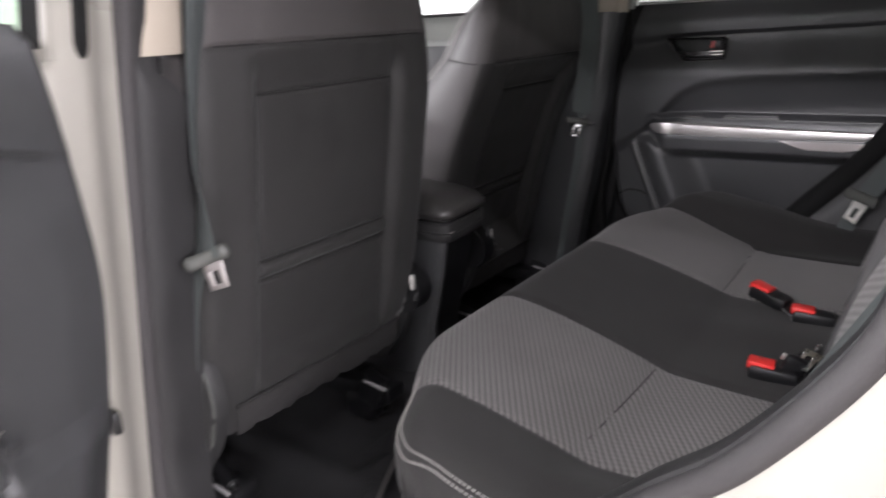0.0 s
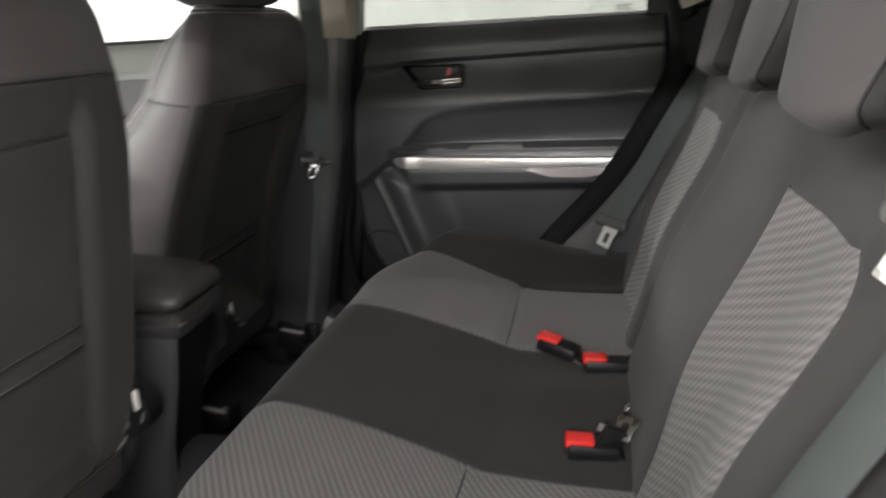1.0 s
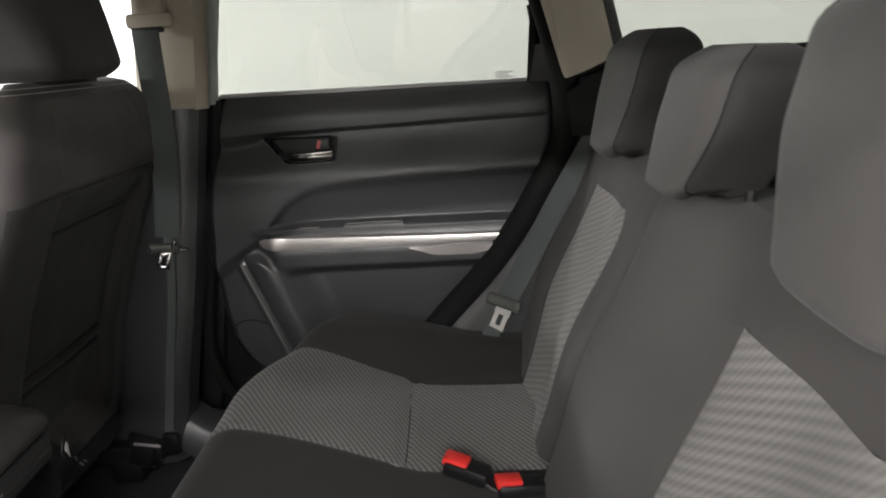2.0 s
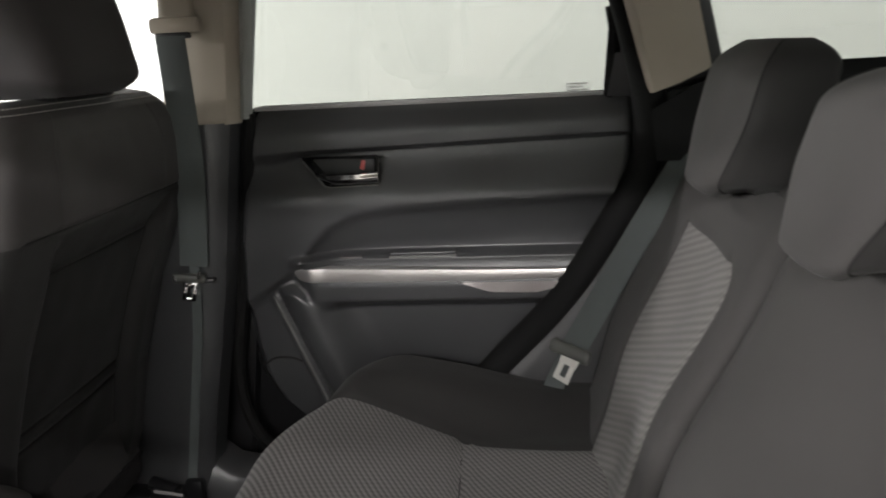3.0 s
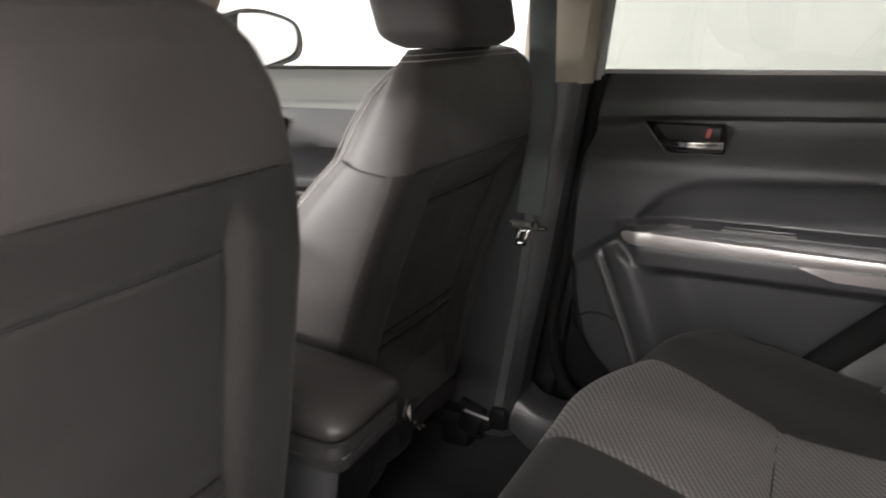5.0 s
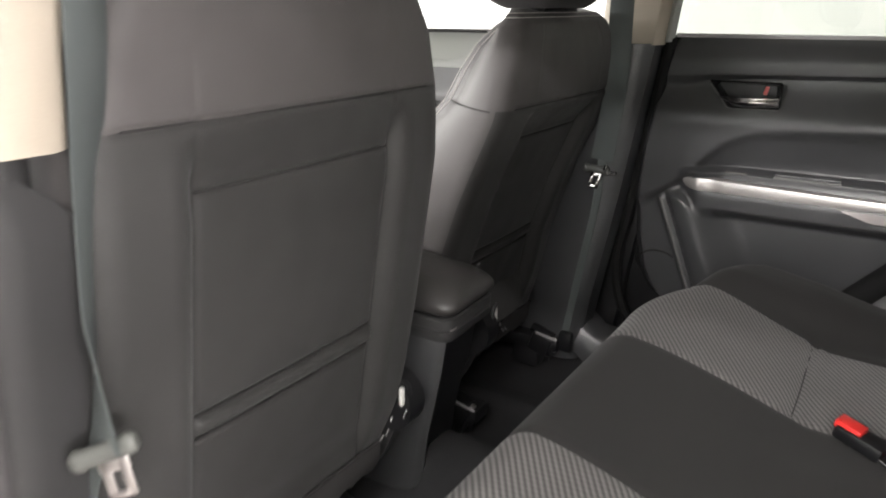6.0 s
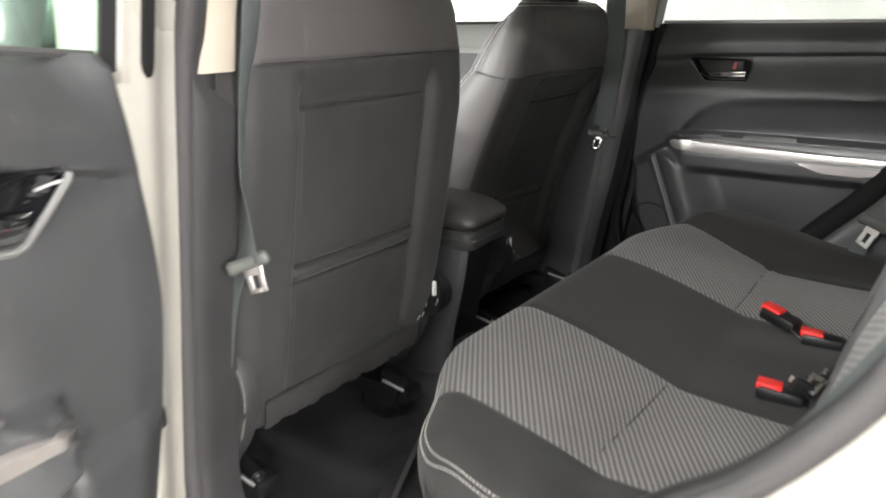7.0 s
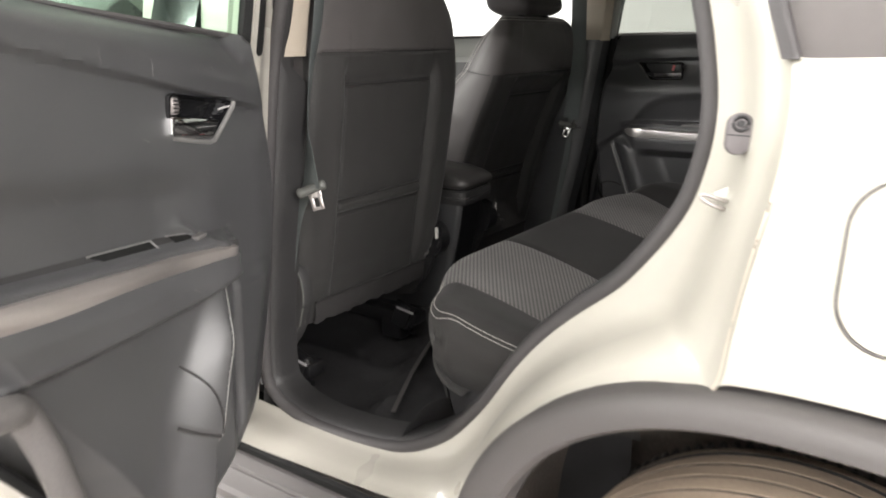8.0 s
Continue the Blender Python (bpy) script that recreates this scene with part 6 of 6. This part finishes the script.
def backrest(label, y0, y1, panel):
    """One part of the split rear backrest; panel: the knit panel's (y, y) at the top."""
    tops = [0.585, 0.62, 0.66] + list(np.linspace(0.68, 0.995, 34)) + [1.005, 1.014, 1.021, 1.026, 1.029, 1.030]

    def place(u, z):
        y = lerp(y0, y1, u)
        e = min(y - y0, y1 - y)
        r = 0.035
        x = back_x(z)
        x -= 0.016 * math.exp(-((z - 0.78) / 0.10) ** 2)
        if e < r:
            x += r - math.sqrt(max(0, r * r - (r - e) ** 2))
        if z > 0.985:
            x += 0.05 - math.sqrt(max(0, 0.05 ** 2 - (z - 0.985) ** 2)) if z < 1.034 else 0.05
        p0, p1 = panel
        for q in (lower(z, p0), lower(z, p1)):
            x += 0.004 * math.exp(-((y - q) / 0.005) ** 2) * smooth(0.97, 0.955, z)
        x += 0.012 * smooth(0.09, 0.0, abs(y - (p0 + p1) / 2)) * smooth(1.0, 0.9, z)
        return (x, y, z)

    def lower(z, q):
        mid = (panel[0] + panel[1]) / 2
        bend = min(1.0, max(0.0, (z - 0.912) / 0.047)) if q == panel[0] else 0.0
        return lerp(mid, q, 0.86 + 0.14 * smooth(0.62, 0.95, z)) + 0.042 * (1 - math.sqrt(1 - 0.96 * bend * bend))

    def band(f0, f1, n, zs):
        return sheet([[place((lerp(f0(z), f1(z), k / n) - y0) / (y1 - y0), z) for k in range(n + 1)] for z in zs])

    lo, hi = (lambda z: y0), (lambda z: y1)
    a, c = (lambda z: lower(z, panel[0])), (lambda z: lower(z, panel[1]))
    body = [z for z in tops if z <= 0.958]
    cap = [z for z in tops if z >= body[-1]]
    b = part("backrest", band(lo, hi, 50, cap), BOLSTER, BENCH, label, sharp=70)
    part("side_bolster", band(lo, a, 18, body), BOLSTER, b, "dark cloth bolster", sharp=70)
    part("back_panel", band(a, c, 26, body), KNIT_BACK, b, "grey dotted knit back panel", sharp=70)
    part("side_bolster", band(c, hi, 22, body), BOLSTER, b, "dark cloth bolster", sharp=70)
    # rear shell and ends
    rows = []
    for z in tops:
        xa, xb = place(0, z)[0], place(1, z)[0]
        rows.append([(xa, y0, z), (xa + 0.10, y0 + 0.004, z - 0.01), (xb + 0.10, y1 - 0.004, z - 0.01), (xb, y1, z)])
    part("shell", sheet(rows), BOLSTER, b)
    part("top_cap", sheet([[place(u, 1.030) for u in np.linspace(0, 1, 9)], [(place(u, 1.03)[0] + 0.06, lerp(y0, y1, u), 1.022) for u in np.linspace(0, 1, 9)]]), BOLSTER, b)
    return b


backrest("wide dark cloth backrest with a grey knit panel", -0.60, 0.142, (-0.45, -0.212))
backrest("narrow dark cloth backrest with a grey knit panel", 0.150, 0.60, (0.212, 0.45))


def rear_headrest(label, cy, low, top, wide, x0=0.937):
    """A saddle-shaped headrest that overlaps the backrest's shoulder."""
    h = thing("headrest", label, "headrest", (0.93, cy, 1.03), "rear headrests")
    rings = []
    for k in range(36):
        v = (1 - math.cos(math.pi * k / 35)) / 2
        z = lerp(low, top, v)
        ends = (1 - 0.42 * (1 - min(1, v / 0.10)) ** 2.2) * (1 - 0.38 * (1 - min(1, (1 - v) / 0.20)) ** 2.4)
        w = wide * lerp(0.64, 1.0, smooth(0, 0.55, v)) * ends
        d = 0.047 * (1 - 0.6 * (1 - min(1, v / 0.12)) ** 2.2) * (1 - 0.62 * (1 - min(1, (1 - v) / 0.22)) ** 2.4)
        x = x0 + 0.045 * v
        ring = []
        for j in range(64):
            a = math.tau * j / 64
            c, q = math.cos(a), math.sin(a)
            bulge = 0.010 * (1 - abs(q)) if c < 0 else 0
            ring.append((x - bulge + d * math.copysign(abs(c) ** 0.36, c), cy + w * (1 - 0.10 * (c < 0) * abs(c)) * math.copysign(abs(q) ** 0.36, q), z + 0.012 * (q * q) * (1 - v)))
        rings.append(ring)
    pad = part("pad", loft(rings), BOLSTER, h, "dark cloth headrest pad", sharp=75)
    # sides and back in a darker tone than the front face
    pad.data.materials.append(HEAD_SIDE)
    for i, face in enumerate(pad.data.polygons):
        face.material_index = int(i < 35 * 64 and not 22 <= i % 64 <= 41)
    for j in (22, 42):
        part("seam", tube([r[j] for r in rings[1:-1]], 0.0012, 5), SEAM, pad)
    for s in (-1, 1):
        part("post", tube([(0.968, cy + s * 0.05, 0.98), (0.972, cy + s * 0.05, low + 0.03)], 0.006, 8), PLASTIC_DARK, h, "black post")
    return h


rear_headrest("dark cloth rear headrest on the wide backrest's end", -0.430, 1.040, 1.225, 0.140, 0.912)
rear_headrest("smaller dark cloth headrest in the middle of the bench", -0.015, 1.026, 1.180, 0.104)
rear_headrest("dark cloth rear headrest on the narrow backrest", 0.335, 1.018, 1.203, 0.114)


# ---- belts ----
def buckle(at, turn, tilt, label):
    b = thing("belt_buckle", label, "belt buckle", at, "rear belt buckles")
    m = Matrix.Translation(at) @ Matrix.Rotation(radians(turn), 4, "Z") @ Matrix.Rotation(radians(tilt), 4, "Y")
    part("casing", block((0.065, 0.034, 0.022), (0.006, 0, -0.010), 0.006), PLASTIC_DARK, b, "black plastic casing", m)
    part("button", block((0.036, 0.026, 0.012), (-0.011, 0, -0.0005), 0.003), RED, b, "red release button", m)
    part("stalk", ribbon([m @ Vector((0.03, 0, -0.012)), m @ Vector((0.06, 0, -0.02)), m @ Vector((0.085, 0, -0.045))], 0.03, 0.004, m.to_3x3() @ Vector((0, 1, 0))), PLASTIC_DARK, b)
    return b


buckle(Vector((0.668, 0.108, 0.640)), -18, 12, "black belt buckle with a red button standing up on the bench")
buckle(Vector((0.738, 0.088, 0.622)), 8, 4, "black belt buckle with a red button lying by the backrest")
buckle(Vector((0.724, -0.146, 0.622)), 6, 5, "black belt buckle with a red button beside a loose tongue")


def tongue(bm, m):
    """A bright latch plate with a slot."""
    for a, s in (((0, 0.0105, 0.0), (0.040, 0.010, 0.003)), ((0, -0.0105, 0.0), (0.040, 0.010, 0.003)), ((-0.0165, 0, 0), (0.007, 0.030, 0.003)), ((0.0135, 0, 0), (0.013, 0.034, 0.003))):
        block(s, a, 0.0008, None, bm)
    bm.transform(m)
    return bm


def frame_at(at, down, face):
    """A pose whose -x runs along down and whose z looks along face."""
    x = -Vector(down).normalized()
    z = Vector(face)
    z = (z - x * z.dot(x)).normalized()
    y = z.cross(x)
    m = Matrix((x, y, z)).transposed().to_4x4()
    return Matrix.Translation(at) @ m


def belt(label, path, across, tip, down, face, low=None, low_across=None, metal=SATIN_WARM, size=1.0, low_wide=0.034):
    t = thing("seat_belt", label, "seat belt", path[0], "seat belts")
    part("webbing", ribbon(spline(path, 8), 0.047, 0.0016, across), WEBBING, t, "woven blue-grey webbing")
    if low:
        part("webbing", ribbon(spline(low, 8), low_wide, 0.0016, low_across or across), WEBBING, t, "woven blue-grey webbing")
    m = frame_at(tip, down, face) @ Matrix.Diagonal((size, size, 1, 1))
    part("tongue", tongue(bmesh.new(), m @ Matrix.Translation((-0.006, -0.004, 0)) @ Matrix.Diagonal((0.86, 0.74, 1, 1))), metal, t, "steel latch tongue")
    turn = Matrix.Translation((0.018, 0, 0)) @ Matrix.Rotation(radians(7), 4, "Z")
    g = loft([[turn @ Vector((0.0102 * k * math.cos(a), y * 0.93, 0.0080 * k * math.sin(a))) for a in np.linspace(0, math.tau, 16, endpoint=False)] for y, k in ((-0.031, 0.3), (-0.030, 0.68), (-0.027, 0.92), (-0.022, 1.0), (-0.018, 0.86), (0.018, 0.86), (0.022, 1.0), (0.027, 0.92), (0.030, 0.68), (0.031, 0.3))])
    part("tongue_grip", g, BELT_PLASTIC, t, "grey plastic grip", m)
    return t


belt("blue-grey front seat belt hanging at the near pillar", [(0.232, -0.612, 1.42), (0.190, -0.612, 1.166), (0.165, -0.612, 1.069), (0.153, -0.620, 0.962), (0.159, -0.627, 0.905), (0.166, -0.634, 0.845)],
     [Vector((0.40, -0.92, 0)), Vector((0.42, -0.91, 0)), Vector((0.56, -0.83, 0)), Vector((0.72, -0.69, 0)), Vector((0.90, -0.42, 0)), Vector((0.99, -0.05, 0))], Vector((0.173, -0.636, 0.828)), Vector((0.25, 0.05, -1)), Vector((0.6, -0.8, 0)),
     [(0.150, -0.628, 0.845), (0.122, -0.626, 0.80), (0.104, -0.626, 0.75), (0.086, -0.626, 0.68), (0.066, -0.626, 0.60), (0.03, -0.626, 0.45)], Vector((0.96, -0.2, 0)))
FAR_BELT = belt("dark front seat belt hanging at the far pillar", [(0.138, 0.545, 1.252), (0.132, 0.560, 1.05), (0.113, 0.576, 0.92), (0.103, 0.583, 0.866)],
     [Vector((1, 0.1, 0)), Vector((0.95, 0.2, 0)), Vector((0.95, 0.2, 0))], Vector((0.090, 0.576, 0.829)), Vector((-0.25, -0.1, -1)), Vector((0.35, -1, 0)),
     [(0.103, 0.584, 0.868), (0.094, 0.580, 0.75), (0.070, 0.572, 0.60), (0.045, 0.560, 0.43)], Vector((0.85, 0.5, 0)), CHROME, 1.0, 0.017)
# small chrome blocks added to give the tongue its glints
for at, size, turn in (((0.121, 0.560, 0.857), (0.004, 0.006, 0.016), 20), ((0.075, 0.564, 0.851), (0.004, 0.006, 0.012), -12), ((0.101, 0.556, 0.844), (0.016, 0.004, 0.003), 10)):
    part("chrome_glint", block(size, at, 0.001, Matrix.Rotation(radians(turn), 4, "Y")), CHROME, FAR_BELT, "chrome block added for a glint on the tongue")
# white on this tongue paints the bright sheen of its steel
belt("blue-grey rear seat belt with a bright tongue by the far door", [(0.960, 0.592, 1.060), (0.926, 0.588, 1.003), (0.862, 0.582, 0.898), (0.80, 0.572, 0.785), (0.757, 0.562, 0.710)],
     [Vector((0.75, -0.5, -0.4)), Vector((0.7, -0.6, -0.4)), Vector((0.7, -0.6, -0.4))], Vector((0.742, 0.550, 0.690)), Vector((-0.45, -0.1, -1)), Vector((-0.45, -0.85, 0.25)),
     [(0.757, 0.567, 0.71), (0.735, 0.575, 0.66), (0.715, 0.578, 0.61), (0.71, 0.575, 0.585)], Vector((0.85, -0.3, -0.4)), BRIGHT_WHITE, 1.3)
belt("blue-grey rear seat belt beside the open door", [(1.01, -0.60, 1.19), (0.952, -0.588, 1.06), (0.902, -0.580, 0.96), (0.871, -0.579, 0.90), (0.829, -0.579, 0.82), (0.790, -0.580, 0.75), (0.755, -0.584, 0.66)],
     Vector((-0.1, 0.99, 0.0)), Vector((0.884, -0.578, 1.006)), Vector((-0.46, 0.0, -0.89)), Vector((-0.85, -0.35, 0.4)), None, None, BRIGHT_WHITE, 0.80)

# belt guide at the far pillar's top
g = thing("belt_guide", "beige plastic belt guide on the far pillar", "belt guide", (0.145, 0.56, 1.26))
part("guide_bar", block((0.085, 0.020, 0.026), (0.145, 0.556, 1.268), 0.008), BEIGE, g, "beige guide bar")
part("slot", block((0.056, 0.012, 0.010), (0.140, 0.553, 1.2525), 0.003), PLASTIC_DARK, g, "black belt slot")
part("guide_mount", block((0.045, 0.03, 0.06), (0.150, 0.566, 1.30), 0.012), BEIGE, g, "beige mount")

# anchor of the far front belt
part("anchor", block((0.034, 0.018, 0.05), (0.056, 0.552, 0.436), 0.007), PLASTIC_DARK, FAR_BELT, "black belt anchor")
part("anchor_bolt", tube([(0.034, 0.546, 0.412), (0.034, 0.538, 0.412)], 0.006, 8), STEEL, FAR_BELT, "bright bolt head")


def loose_tongue():
    """A small tongue and its holder lying by the buckles."""
    t = thing("belt_tongue", "loose steel belt tongue in a black holder on the bench", "belt tongue", (0.766, -0.128, 0.615))
    part("holder", block((0.030, 0.014, 0.034), (0.752, -0.138, 0.622), 0.004, Matrix.Rotation(radians(25), 4, "Y") @ Matrix.Rotation(radians(20), 4, "Z")), PLASTIC_DARK, t, "black plastic holder")
    part("holder", block((0.026, 0.034, 0.010), (0.762, -0.112, 0.622), 0.003, Matrix.Rotation(radians(-15), 4, "X")), PLASTIC_DARK, t)
    part("tongue", tongue(bmesh.new(), Matrix.Translation((0.768, -0.128, 0.632)) @ Matrix.Rotation(radians(55), 4, "Z") @ Matrix.Rotation(radians(-35), 4, "Y") @ Matrix.Diagonal((0.8, 0.9, 1, 1))), STEEL, t, "bright steel tongue")
    part("tab", block((0.010, 0.016, 0.004), (0.772, -0.072, 0.628), 0.001, Matrix.Rotation(radians(-40), 4, "Y")), STEEL, t, "bright steel tab")
    part("clip", block((0.014, 0.004, 0.010), (0.742, -0.128, 0.630), 0.001, Matrix.Rotation(radians(20), 4, "Y")), SATIN, t, "silver clip")


loose_tongue()

# door check strap between the open door and the pillar
part("check_strap", block((0.030, 0.012, 0.030), (0.182, -0.798, 0.708), 0.006), PLASTIC_DARK, car, "black door check strap")
